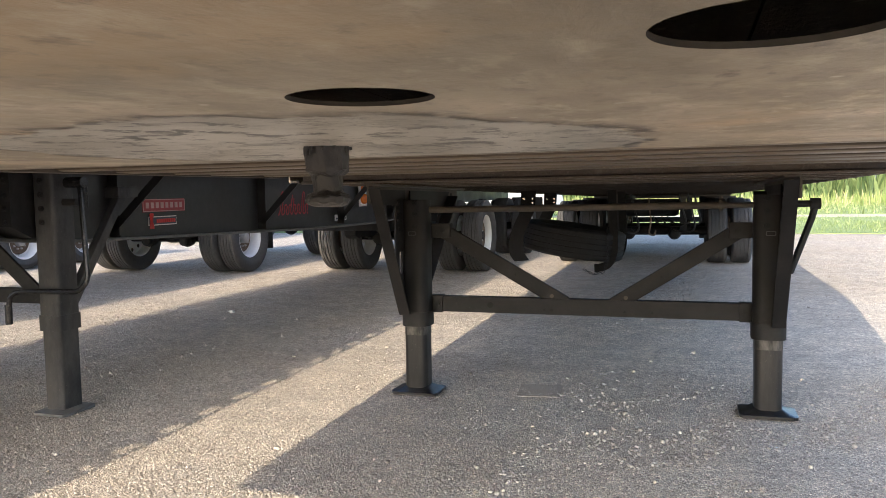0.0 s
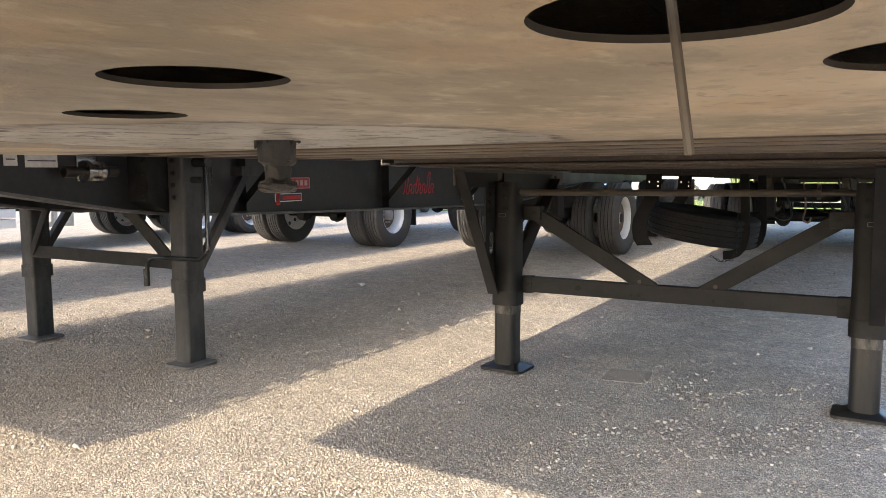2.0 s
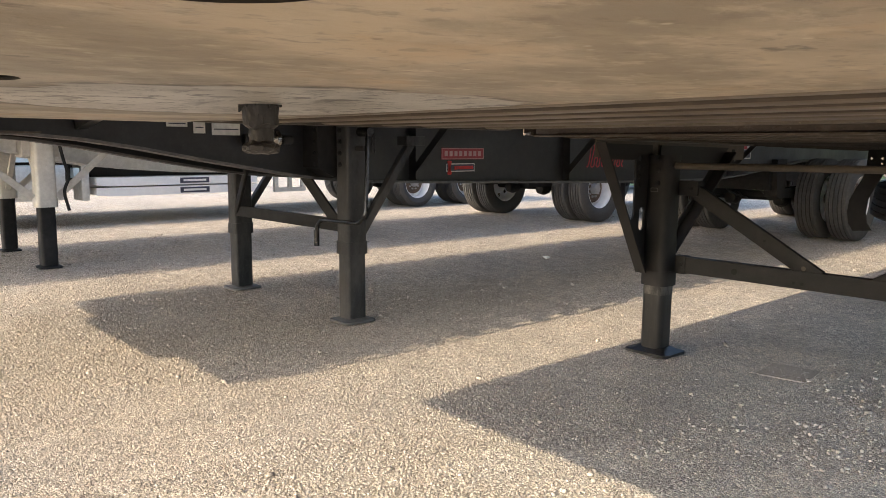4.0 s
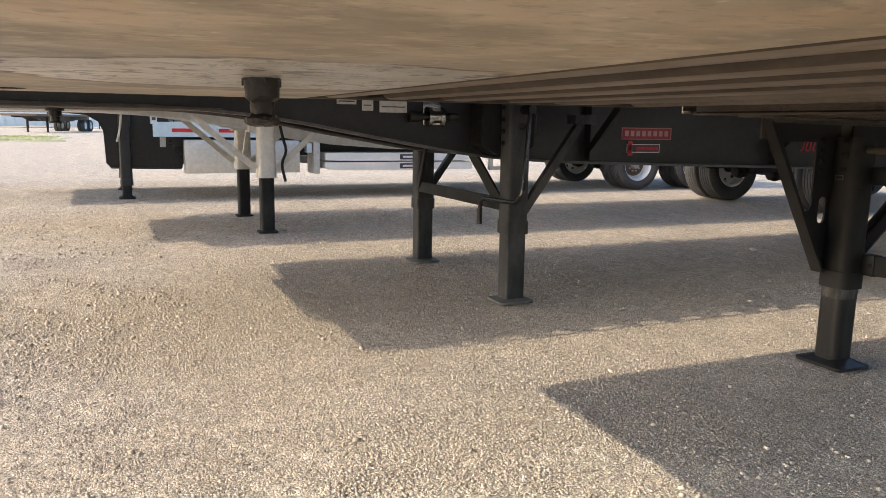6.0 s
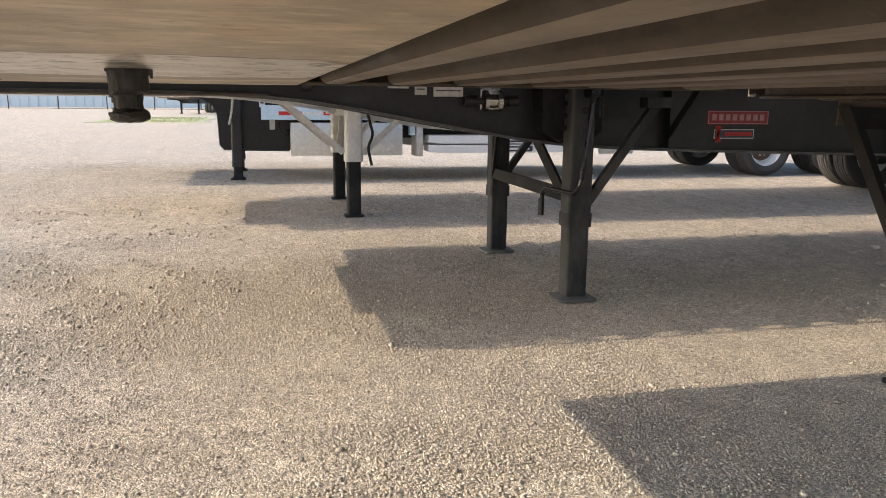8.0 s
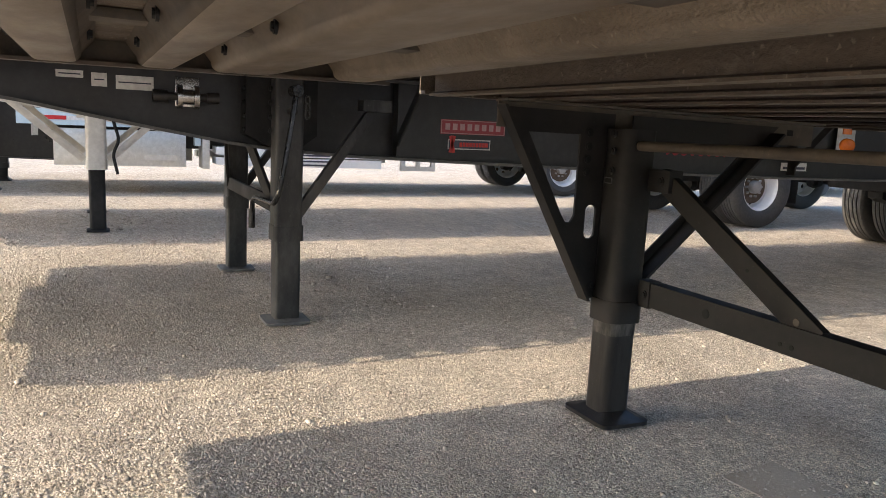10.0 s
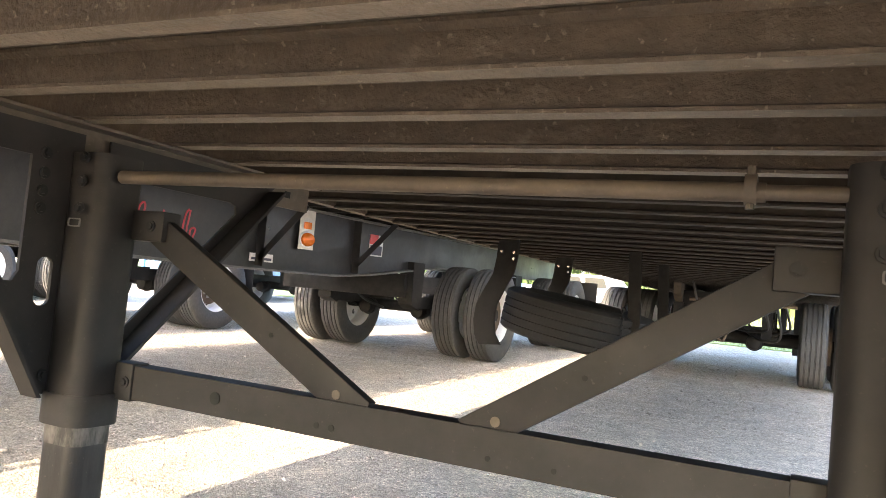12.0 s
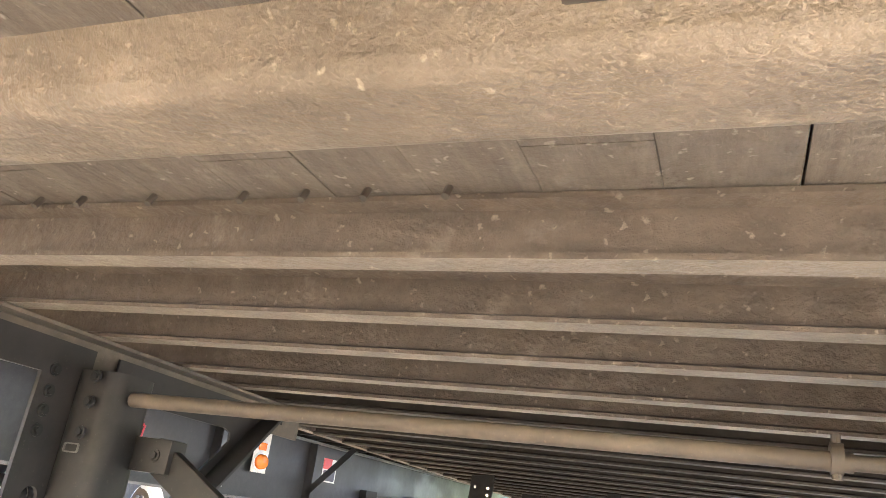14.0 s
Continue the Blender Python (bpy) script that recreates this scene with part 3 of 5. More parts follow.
# ---- landing legs ----
def landing_leg(trailer, x, y, top, sleeve, size, outer_mat, inner_mat, foot=(0.27, 0.21), sx=1.0, label="", flare=1.0, inner=0.8, curve=0.2, foot_mat=None):
    """A telescopic landing leg: outer tube, collar, inner tube and foot plate."""
    bm = bmesh.new()
    s = size / 2
    prism(bm, [(x + u, y + v) for u, v in rounded(-s, s, -s * sx, s * sx, size * curve, 5)], "z", sleeve, top)
    leg = part("landing_leg", bm, outer_mat, trailer, label)
    bm = bmesh.new()
    c = s + 0.006
    prism(bm, [(x + u, y + v) for u, v in rounded(-c, c, -c * sx, c * sx, size * curve * 1.1, 5)], "z", sleeve - 0.03, sleeve + 0.05)
    part("collar", bm, outer_mat, leg)
    bm = bmesh.new()
    n = s * inner
    prism(bm, [(x + u, y + v) for u, v in rounded(-n, n, -n * sx, n * sx, size * curve * 0.8, 5)], "z", 0.03, sleeve - 0.02)
    part("inner_tube", bm, inner_mat, leg, "steel inner tube rubbed bare and greasy")
    if inner_mat is worn_steel:
        bm = bmesh.new()
        n += 0.0008
        prism(bm, [(x + u, y + v) for u, v in rounded(-n, n, -n * sx, n * sx, size * curve * 0.8, 5)], "z", sleeve - 0.08, sleeve - 0.025)
        part("scuffed_band", bm, scraped_steel, leg, "band of bright vertical scrapes below the collar")
    bm = bmesh.new()
    fx, fy = foot[0] / 2, foot[1] / 2
    rim = rounded(-fx, fx, -fy, fy, 0.03, 3)
    rows = [[bm.verts.new((x + u * k, y + v * k, z)) for u, v in rim] for k, z in ((1.0, 0.004), (1.0, 0.018), (0.72, 0.02 + 0.012 * flare), (0.5, 0.024 + 0.046 * flare))]
    for a, b in zip(rows, rows[1:]):
        for k in range(len(rim)):
            bm.faces.new((a[k], a[(k + 1) % len(rim)], b[(k + 1) % len(rim)], b[k]))
    bm.faces.new(rows[0])
    bm.faces.new(rows[-1])
    part("foot", bm, foot_mat or inner_mat, leg, "flared steel foot plate on the gravel")
    return leg


def bolt_mesh(r=0.010, t=0.010):
    bm = bmesh.new()
    rod(bm, (0, 0, 0), (0, 0, t), r, 6)
    rod(bm, (0, 0, -0.003), (0, 0, 0.004), r * 1.5, 14)
    return finish(bm, "bolt", black_steel)


BOLT = bolt_mesh()
BOLT_BRIGHT = finish(rod(bmesh.new(), (0, 0, 0), (0, 0, 0.008), 0.009, 8), "bolt", bright_steel)
RIVET = finish(rod(bmesh.new(), (0, 0, -0.002), (0, 0, 0.019), 0.0055, 8), "rivet", dark_dusty)


# ---- ground ----
def build_ground():
    bm = bmesh.new()
    xs = [-400, -120, -60, -30] + [-20 + 0.8 * k for k in range(41)] + [25, 45, 120, 400]
    ys = [-400, -120, -40, -15] + [-6 + 0.8 * k for k in range(34)] + [30, 60, 140, 400]
    grid = [[bm.verts.new((x, y, 0.004 * noise.noise(Vector((x * 0.6, y * 0.6, 0))) - 0.004)) for x in xs] for y in ys]
    for a, b in zip(grid, grid[1:]):
        for k in range(len(xs) - 1):
            bm.faces.new((a[k], a[k + 1], b[k + 1], b[k]))
    g = new("ground", finish(bm, "ground", gravel))
    tagged(g, "pale crushed limestone gravel parking lot ground", "ground", kind="structure")


build_ground()


def sheet(name, x0, x1, y0, y1, z, mat, label, steps=24, wobble=0.6):
    """A thin ground layer with an uneven outline."""
    bm = bmesh.new()
    pts = []
    for k in range(steps):
        pts.append((x0 + (x1 - x0) * k / steps, y0 + wobble * noise.noise(Vector((k * 0.7, y0, 0)))))
    pts += [(x1, y0), (x1, y1)]
    for k in range(steps):
        pts.append((x1 + (x0 - x1) * k / steps, y1 + wobble * noise.noise(Vector((k * 0.7, y1, 3)))))
    pts.append((x0, y1))
    prism(bm, pts, "z", z - 0.02, z)
    ob = new(name, finish(bm, name, mat))
    return tagged(ob, label, "ground", kind="structure")


# ---- box trailer overhead ----
AX, AY, SLOPE, NOSE = -0.495, 3.94, 0.015, 0.018
A0, A1 = AX - 1.355, AX + 1.355
van = thing("box_trailer", (AX, AY, 0), "long white box trailer parked on its landing legs", "trailer", tilt=-0.86)


def level(bm):
    """Sets a piece of the nose level although the trailer leans."""
    for v in bm.verts:
        v.co.z += SLOPE * (v.co.y - AY) + 0.0385
        v.co.y -= NOSE


def build_van():
    zc, zf = 1.158, 1.25  # undersides of crossmembers and of the floor
    y0, y1 = 0.15, 16.2
    # body: walls with rounded front corners, roof and posts
    bm = bmesh.new()
    r = 0.16
    front = [(A0 + r - r * math.cos(a), y0 + r - r * math.sin(a)) for a in (radians(15 * k) for k in range(7))]
    front += [(A1 - r + r * math.sin(a), y0 + r - r * math.cos(a)) for a in (radians(15 * k) for k in range(7))]
    inner = [(AX + (x - AX) * 0.975, y + 0.03) for x, y in front]
    wall = front + [(A1, y1), (A1 - 0.03, y1)] + inner[::-1] + [(A0 + 0.03, y1), (A0, y1)]
    prism(bm, wall, "z", 1.27, 4.06)
    part("side_wall", bm, white_panel, van, "smooth white sheet body wall")
    bm = bmesh.new()
    prism(bm, front + [(A1, y1), (A0, y1)], "z", 4.06, 4.11)
    part("roof", bm, white_panel, van)
    for x in (A0 + 0.03, A1 - 0.65 - 0.65):
        bm = bmesh.new()
        box(bm, x, x + 1.26, y1 - 0.05, y1 - 0.005, 1.3, 4.05, 0.01)
        for z in (1.6, 2.3, 3.1, 3.8):
            box(bm, x + 0.02, x + 0.14, y1 - 0.004, y1 + 0.012, z, z + 0.05, 0.004)
        part("rear_door", bm, white_panel, van)
    for s, x in ((-1, A0), (1, A1)):
        bm = bmesh.new()
        xi = x - s * 0.05
        prism(bm, [(x + s * 0.004, 1.165), (x + s * 0.004, 1.3), (x - s * 0.004, 1.3), (x - s * 0.004, 1.177), (xi, 1.177), (xi, 1.165)], "y", 3.3, y1)
        part("bottom_rail", bm, brown_paint, van, "dirt-browned bottom side rail")
        bm = bmesh.new()
        prism(bm, [(x + s * 0.004, 1.157), (x + s * 0.004, 1.29), (x - s * 0.004, 1.29), (x - s * 0.004, 1.168), (xi, 1.168), (xi, 1.157)], "y", y0 + 0.16, 3.18)
        level(bm)
        part("nose_rail", bm, dark_dusty, van)
    # floor boards
    n = 18
    w = (A1 - A0 - 0.04) / n
    for k in range(n):
        x = A0 - 0.004 + k * w
        near, far = (0.003, 0.0006) if k % 4 == 1 else (0.0006, 0.0006)
        cuts = [y0 + 0.05, 2.0 + 0.6 * (k % 3), 5.5 + 0.7 * (k % 2), 10.2 + 0.5 * (k % 3), y1 - 0.06]
        for a, b in zip(cuts, cuts[1:]):
            bm = bmesh.new()
            box(bm, x + near, x + w - far, a + 0.001, b - 0.001, zf, zf + 0.018)
            part("floor_board", bm, floor_wood, van)
    # coupler plate with its access holes
    bm = bmesh.new()
    out = rounded(A0 + 0.01, A1 - 0.01, y0 + 0.02, 1.48, 0.03)
    holes = [circle(-0.245, 0.555, 0.06), circle(0.045, 0.387, 0.06), circle(0.36, 0.352, 0.062), circle(0.477, 0.527, 0.077), circle(0.715, 1.10, 0.075), circle(0.775, 1.345, 0.05)]
    holes += [[(2 * -0.555 - u, v) for u, v in ring] for ring in (circle(-0.245, 0.555, 0.06), circle(0.045, 0.387, 0.06), circle(0.36, 0.352, 0.062), circle(0.477, 0.527, 0.077))]
    holed(bm, out, holes, "z", 1.155, 1.159)
    level(bm)
    plate = part("coupler_plate", bm, coupler_mat, van, "scraped coupler plate, tan with grey greasy patch")
    plate.data.materials.append(dark_brown)
    for f in plate.data.polygons:
        f.material_index = 0 if abs(f.normal.z) > 0.5 else 1
    bm = bmesh.new()
    tube(bm, smooth_path([(0.358, 0.30, 1.23), (0.361, 0.325, 1.17), (0.369, 0.337, 1.10)]), 0.002, 7)
    level(bm)
    part("hanging_wire", bm, dark_dusty, van, "loose thin wire end hanging from a hole")
    bm = bmesh.new()
    box(bm, A0 + 0.03, A1 - 0.03, y0 + 0.04, y0 + 0.1, 1.17, 1.25, 0.004)
    part("front_bolster", bm, dark_dusty, van)
    # pin
    bm = bmesh.new()
    pin = [(1.156, 0.0), (1.156, 0.035), (1.15, 0.036), (1.112, 0.034), (1.108, 0.03), (1.104, 0.0245), (1.08, 0.0235), (1.076, 0.028), (1.073, 0.034), (1.066, 0.036), (1.06, 0.034), (1.055, 0.026), (1.054, 0.0)]
    fine = [pin[0]]
    for (za, ra), (zb, rb) in zip(pin, pin[1:]):
        fine += [(za + (zb - za) * k / 4, ra + (rb - ra) * k / 4) for k in range(1, 5)]
    lathe(bm, fine, (-0.553, 1.115 - NOSE, 0), "z", 48)
    for v in bm.verts:
        lump = 1 + 0.11 * noise.noise(v.co * 55) + 0.09 * noise.noise(v.co * 150) + 0.05 * noise.noise(v.co * 330)
        v.co.x, v.co.y = -0.553 + (v.co.x + 0.553) * lump, 1.115 - NOSE + (v.co.y - 1.115 + NOSE) * lump
        v.co.z += 0.004 * noise.noise(v.co * 70)
    for k in range(14):
        turn = math.tau * (k + 0.35 * math.sin(k * 2.3)) / 14
        reach, long = 0.034 + 0.004 * math.sin(k * 3.7), 0.012 + 0.007 * math.sin(k * 5.1)
        at = Vector((-0.553 + reach * math.cos(turn), 1.115 - NOSE + reach * math.sin(turn), 1.154))
        rod(bm, at, at + Vector((0.004 * math.cos(turn), 0.004 * math.sin(turn), -long)), 0.006, 6, 0.002)
    part("kingpin", bm, greasy_steel, van, "greasy worn steel coupling pin")
    # hat-shaped cross channels between the plate and the legs
    for n_channel, (a, b, lean) in enumerate(((1.56, 1.66, 0.03), (1.80, 1.914, 0.03), (2.04, 2.185, 0.035), (2.338, 2.465, 0.03), (2.56, 2.77, 0.03), (2.965, 3.112, 0.03))):
        bm = bmesh.new()
        z, top, w, r = 1.16, zf - 0.02, 0.006, 0.03
        turn = [radians(15 * k) for k in range(7)]
        skin = [(a - lean, top)] + [(a + r - r * math.cos(k), z + r - r * math.sin(k)) for k in turn]
        skin += [(b - r + r * math.sin(k), z + r - r * math.cos(k)) for k in turn] + [(b + lean, top)]
        back = [(a - lean + w, top)] + [(a + r - (r - w) * math.cos(k), z + r - (r - w) * math.sin(k)) for k in turn]
        back += [(b - r + (r - w) * math.sin(k), z + r - (r - w) * math.cos(k)) for k in turn] + [(b + lean - w, top)]
        prism(bm, skin + back[::-1], "x", A0 + 0.06, A1 - 0.06)
        level(bm)
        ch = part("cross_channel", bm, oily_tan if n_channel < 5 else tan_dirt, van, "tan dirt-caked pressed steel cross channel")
        # sides and curves in a darker colour, painting the shade between the channels
        ch.data.materials.append(channel_shade)
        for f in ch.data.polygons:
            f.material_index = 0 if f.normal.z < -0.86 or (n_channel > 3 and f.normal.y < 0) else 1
        for k in range(2 if n_channel < 5 else 0):
            x = A0 + 0.45 + 0.58 * k + 0.05 * (k % 2)
            shared("bolt", BOLT, van, (x, a - NOSE - lean * 0.5 - 0.001, 1.217), (90, 0, 0))
            shared("bolt", BOLT, van, (x + 0.08, b - NOSE + lean * 0.5 + 0.001, 1.217), (-90, 0, 0))
    for x in (-1.05, -0.07):
        bm = bmesh.new()
        box(bm, x - 0.05, x + 0.05, 1.49, 3.05, 1.225, 1.248, 0.004)
        part("coupler_beam", bm, dark_dusty, van)
    # crossmembers
    bm = bmesh.new()
    i_beam_x(bm, -(A1 - A0) / 2 + 0.055, (A1 - A0) / 2 - 0.055, 0, 0, zf - zc - 0.002, 0.05)
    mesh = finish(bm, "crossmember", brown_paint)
    # flange undersides paler than the webs: light off the ground, painted in
    mesh.materials.append(dusty_lit_steel)
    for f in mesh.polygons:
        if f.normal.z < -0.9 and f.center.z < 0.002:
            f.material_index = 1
    for x in (-1.37, -1.29, -1.05, -0.96, -0.82, -0.655, -0.553, -0.457, -0.34):
        shared("rivet", RIVET, van, (x, 3.294, 1.247), (150, 0, 0))
    # darker copy for the rear: the dimness deep under the trailer, put into colour
    dim_mesh = mesh.copy()
    dim_mesh.materials[0] = dim_mesh.materials[1] = dark_brown
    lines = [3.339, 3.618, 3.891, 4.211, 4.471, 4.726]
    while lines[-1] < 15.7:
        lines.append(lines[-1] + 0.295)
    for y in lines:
        shared("crossmember", mesh if y < 4.6 else dim_mesh, van, (AX, y, zc))
    # landing gear
    for s, x in ((-1, -1.425), (1, 0.388)):
        leg = landing_leg(van, x, 3.955, 1.078, 0.41, 0.146, leg_steel, worn_steel, (0.265, 0.215), flare=0.4, inner=0.88, curve=0.3)
        bm = bmesh.new()
        holed(bm, rounded(x - 0.022, x + 0.022, 0.883, 0.905, 0.005), [rounded(x - 0.019, x + 0.019, 0.886, 0.902, 0.004)], "y", 3.868, 3.872)
        part("leg_plate", bm, flange_grey, leg)
        xw = x + s * 0.06
        bm = bmesh.new()
        holed(bm, [(3.44, 1.13), (3.84, 0.45), (3.92, 0.45), (3.92, 1.13)], [[(3.56, 1.05), (3.775, 1.05), (3.775, 0.76), (3.76, 0.735), (3.738, 0.735), (3.72, 0.76)], rounded(3.822, 3.868, 0.675, 0.80, 0.022)], "x", xw - 0.005, xw + 0.005)
        prism(bm, [(3.43, 1.135), (3.83, 0.45), (3.842, 0.45), (3.442, 1.135)], "x", xw - s * 0.055, xw + s * 0.005)
        part("wing_bracket", bm, leg_steel, van)
        bm = bmesh.new()
        bar(bm, (x + s * 0.02, 4.04, 0.50), (x + s * 0.02, 4.70, 1.10), 0.075, 0.012, bevel=0.003)
        opening = [(4.05, 1.035), (4.50, 1.035), (4.53, 1.025), (4.535, 1.0), (4.075, 0.585), (4.05, 0.6)]
        holed(bm, [(4.0, 0.47), (4.045, 0.47), (4.735, 1.13), (4.0, 1.13)], [opening], "x", x + s * 0.052, x + s * 0.06)
        part("rear_strut", bm, leg_steel, van, "open triangular rear bracket plate")
        bm = bmesh.new()
        xr = x + s * 0.075
        prism(bm, [(xr, 1.06), (xr, 1.155), (xr - s * 0.07, 1.155), (xr - s * 0.07, 1.147), (xr - s * 0.01, 1.147), (xr - s * 0.01, 1.06)], "y", 3.44, 4.95)
        rail = part("mounting_rail", bm, dark_dusty, van)
        for ys in (3.52, 3.74, 4.06, 4.22, 4.4, 4.62, 4.8):
            bm = bmesh.new()
            box(bm, xr - s * 0.0105, xr - s * 0.006, ys, ys + 0.035, 1.098, 1.122)
            part("slot", bm, void_black, rail)
        for yb in (4.02, 4.1, 4.25, 4.42, 4.6):
            shared("bolt", BOLT, van, (xr - s * 0.01, yb, 1.105), (0, -s * 90, 0))
        for zb in (1.06, 1.01, 0.965, 0.92):
            shared("bolt", BOLT, van, (xw - s * 0.006, 3.81, zb), (0, -s * 90, 0))
        shared("bolt", BOLT, van, (xw - s * 0.006, 3.875, 0.5), (0, -s * 90, 0))
        for zb in (1.06, 1.0, 0.93):
            shared("bolt", BOLT, van, (x - s * 0.02, 3.865, zb), (90, 0, 0))
        bm = bmesh.new()
        box(bm, x - s * 0.06, x - s * 0.13, 3.993, 4.05, 0.446, 0.544, 0.004)
        part("brace_lug", bm, leg_steel, van)
        shared("bolt", BOLT, van, (x - s * 0.108, 3.993, 0.495), (90, 0, 0))
        bm = bmesh.new()
        box(bm, x - s * 0.06, x - s * 0.18, 3.99, 4.05, 0.865, 0.945, 0.004)
        part("brace_lug", bm, leg_steel, van)
        shared("bolt", BOLT, van, (x - s * 0.14, 3.99, 0.905), (90, 0, 0))
        bm = bmesh.new()
        foot_x = x - s * (0.815 if s < 0 else 0.745)
        bar(bm, (x - s * 0.11, 4.022, 0.916), (foot_x, 4.022, 0.512), 0.03, 0.078, bevel=0.004)
        diagonal = part("diagonal_brace", bm, leg_steel, van)
        for u, r in ((0.9, 0.011), (0.62, 0.006)):
            at = Vector((x - s * 0.11, 4.0065, 0.916)).lerp(Vector((foot_x, 4.0065, 0.512)), u)
            bm = bmesh.new()
            lathe(bm, [(-0.001, 0.0), (-0.001, r), (0.003, r)], at, "y", 12)
            part("bolt_hole", bm, dark_dusty if r > 0.01 else void_black, diagonal)
    bm = bmesh.new()
    prism(bm, [(4.0, 0.452), (4.0, 0.538), (4.06, 0.538), (4.06, 0.53), (4.008, 0.53), (4.008, 0.452)], "x", -1.33, 0.293)
    part("cross_brace", bm, leg_steel, van, "black steel angle brace between the legs")
    for xh, rh in ((-1.02, 0.016), (-0.72, 0.007), (-0.68, 0.008), (-0.3, 0.006), (-0.16, 0.006)):
        bm = bmesh.new()
        lathe(bm, [(3.9985, 0.0), (3.9985, rh), (4.004, rh)], (xh, 0, 0.495 if rh > 0.01 else 0.478), "y", 12)
        part("brace_hole", bm, void_black, van)
    bm = bmesh.new()
    rod(bm, (-1.34, 3.93, 1.022), (0.19, 3.93, 1.03), 0.0175, 16)
    rod(bm, (0.16, 3.93, 1.03), (0.6, 3.93, 1.032), 0.014, 12)
    rod(bm, (0.155, 3.93, 1.035), (0.175, 3.93, 1.035), 0.027, 12)
    rod(bm, (0.165, 3.93, 1.0), (0.165, 3.93, 1.075), 0.008, 8)
    part("cross_shaft", bm, dark_dusty, van, "dusty round shaft that turns both legs")
    bm = bmesh.new()
    rod(bm, (0.50, 3.93, 1.033), (0.60, 3.93, 1.033), 0.016, 10)
    lathe(bm, [(-0.022, 0), (-0.022, 0.027), (0.022, 0.027), (0.022, 0)], (0.585, 3.93, 1.033), "x", 16)
    tube(bm, smooth_path([(0.585, 3.93, 1.03), (0.575, 3.93, 0.98), (0.48, 3.94, 0.70)]), 0.016)
    part("crank_handle", bm, black_steel, van, "folded steel crank handle beside the leg")
    # spare wheel carrier
    for x, y in ((-1.40, 6.98), (-1.42, 8.3)):
        bm = bmesh.new()
        line = [(0.0, 1.158), (-0.005, 1.05), (-0.02, 0.95), (-0.07, 0.85), (-0.115, 0.75), (-0.125, 0.65), (-0.11, 0.56), (-0.07, 0.50)]
        edge = [(x + u - 0.07, v) for u, v in line] + [(x + u + 0.07, v + 0.012) for u, v in line[::-1]]
        prism(bm, edge, "y", y, y + 0.014)
        part("carrier_strap", bm, matt_black, van, "bent black steel carrier strap")
        for u, v in ((0.04, 1.09), (0.04, 1.05), (-0.04, 1.09)):
            shared("bolt", BOLT_BRIGHT, van, (x + u, y - 0.001, v), (90, 0, 0))
    for y in (7.2, 8.3):
        bm = bmesh.new()
        line = [(0.0, 1.158), (0.005, 1.05), (0.012, 0.9), (0.02, 0.75), (0.022, 0.62), (0.014, 0.56), (-0.005, 0.5), (-0.04, 0.458), (-0.08, 0.44), (-0.12, 0.43), (-0.16, 0.428)]
        path = [Vector((u, v)) for u, v in line]
        across = [(path[min(k + 1, 10)] - path[max(k - 1, 0)]).normalized().orthogonal() * 0.038 for k in range(11)]
        edge = [(-0.66 + p.x + q.x, p.y + q.y) for p, q in zip(path, across)] + [(-0.66 + p.x - q.x, p.y - q.y) for p, q in zip(path[::-1], across[::-1])]
        prism(bm, edge, "y", y, y + 0.014)
        part("carrier_strap", bm, matt_black, van)
    # chain of the carrier
    bm = bmesh.new()
    pts = [(-0.70, 7.15, 0.80), (-0.69, 7.12, 0.66), (-0.69, 7.12, 0.48), (-0.73, 7.1, 0.40), (-0.82, 7.1, 0.38), (-0.92, 7.1, 0.43)]
    dense = []
    for a, b in zip(pts, pts[1:]):
        a, b = Vector(a), Vector(b)
        k = max(2, int((b - a).length / 0.026))
        dense += [a.lerp(b, t / k) for t in range(k)]
    for k, p in enumerate(dense):
        d = (dense[min(k + 1, len(dense) - 1)] - dense[max(k - 1, 0)]).normalized()
        side = d.cross(Vector((1, 0, 0) if k % 2 else (0, 1, 0.3))).normalized()
        ring = [p + d * 0.019 * math.cos(a) + side * 0.010 * math.sin(a) for a in (math.tau * i / 8 for i in range(9))]
        tube(bm, ring, 0.003, 5)
    part("safety_chain", bm, black_steel, van, "loose dark steel safety chain")
    # running gear
    up = lambda y: SLOPE * (y - AY)  # noqa: E731
    for y in (12.05, 13.3):
        z = 0.475 + up(y)
        axle(van, AX, 1.14, y, z)
        dual(van, A1 - 0.09, y, z, 0.475, 0.285, 1, rim_white)
        dual(van, A0 + 0.09, y, z, 0.475, 0.285, -1, rim_white)
    for x in (AX - 0.46, AX + 0.46):
        bm = bmesh.new()
        prism(bm, [(11.2, 1.15), (11.2, 1.02), (11.4, 0.93), (14.6, 0.93), (14.8, 1.15)], "x", x - 0.04, x + 0.04)
        part("slider_rail", bm, dark_dusty, van)
        for y in (11.5, 12.67, 13.85):
            bm = bmesh.new()
            prism(bm, [(y - 0.16, 0.94), (y - 0.07, 0.62), (y + 0.07, 0.62), (y + 0.16, 0.94)], "x", x - 0.05, x + 0.05)
            part("spring_hanger", bm, black_steel, van)
        for y in (12.05, 13.3):
            bm = bmesh.new()
            ribbon(bm, [(y - 0.5, 0.80), (y - 0.25, 0.70), (y, 0.675), (y + 0.25, 0.70), (y + 0.5, 0.80)], x - 0.04, x + 0.04, 0.05)
            part("leaf_spring", bm, rust_steel, van)
    for y in (11.45, 12.2, 13.0, 14.4):
        bm = bmesh.new()
        bar(bm, (AX - 0.42, y, 1.0), (AX + 0.42, y, 1.0), 0.1, 0.16, bevel=0.004)
        part("subframe", bm, black_steel, van)
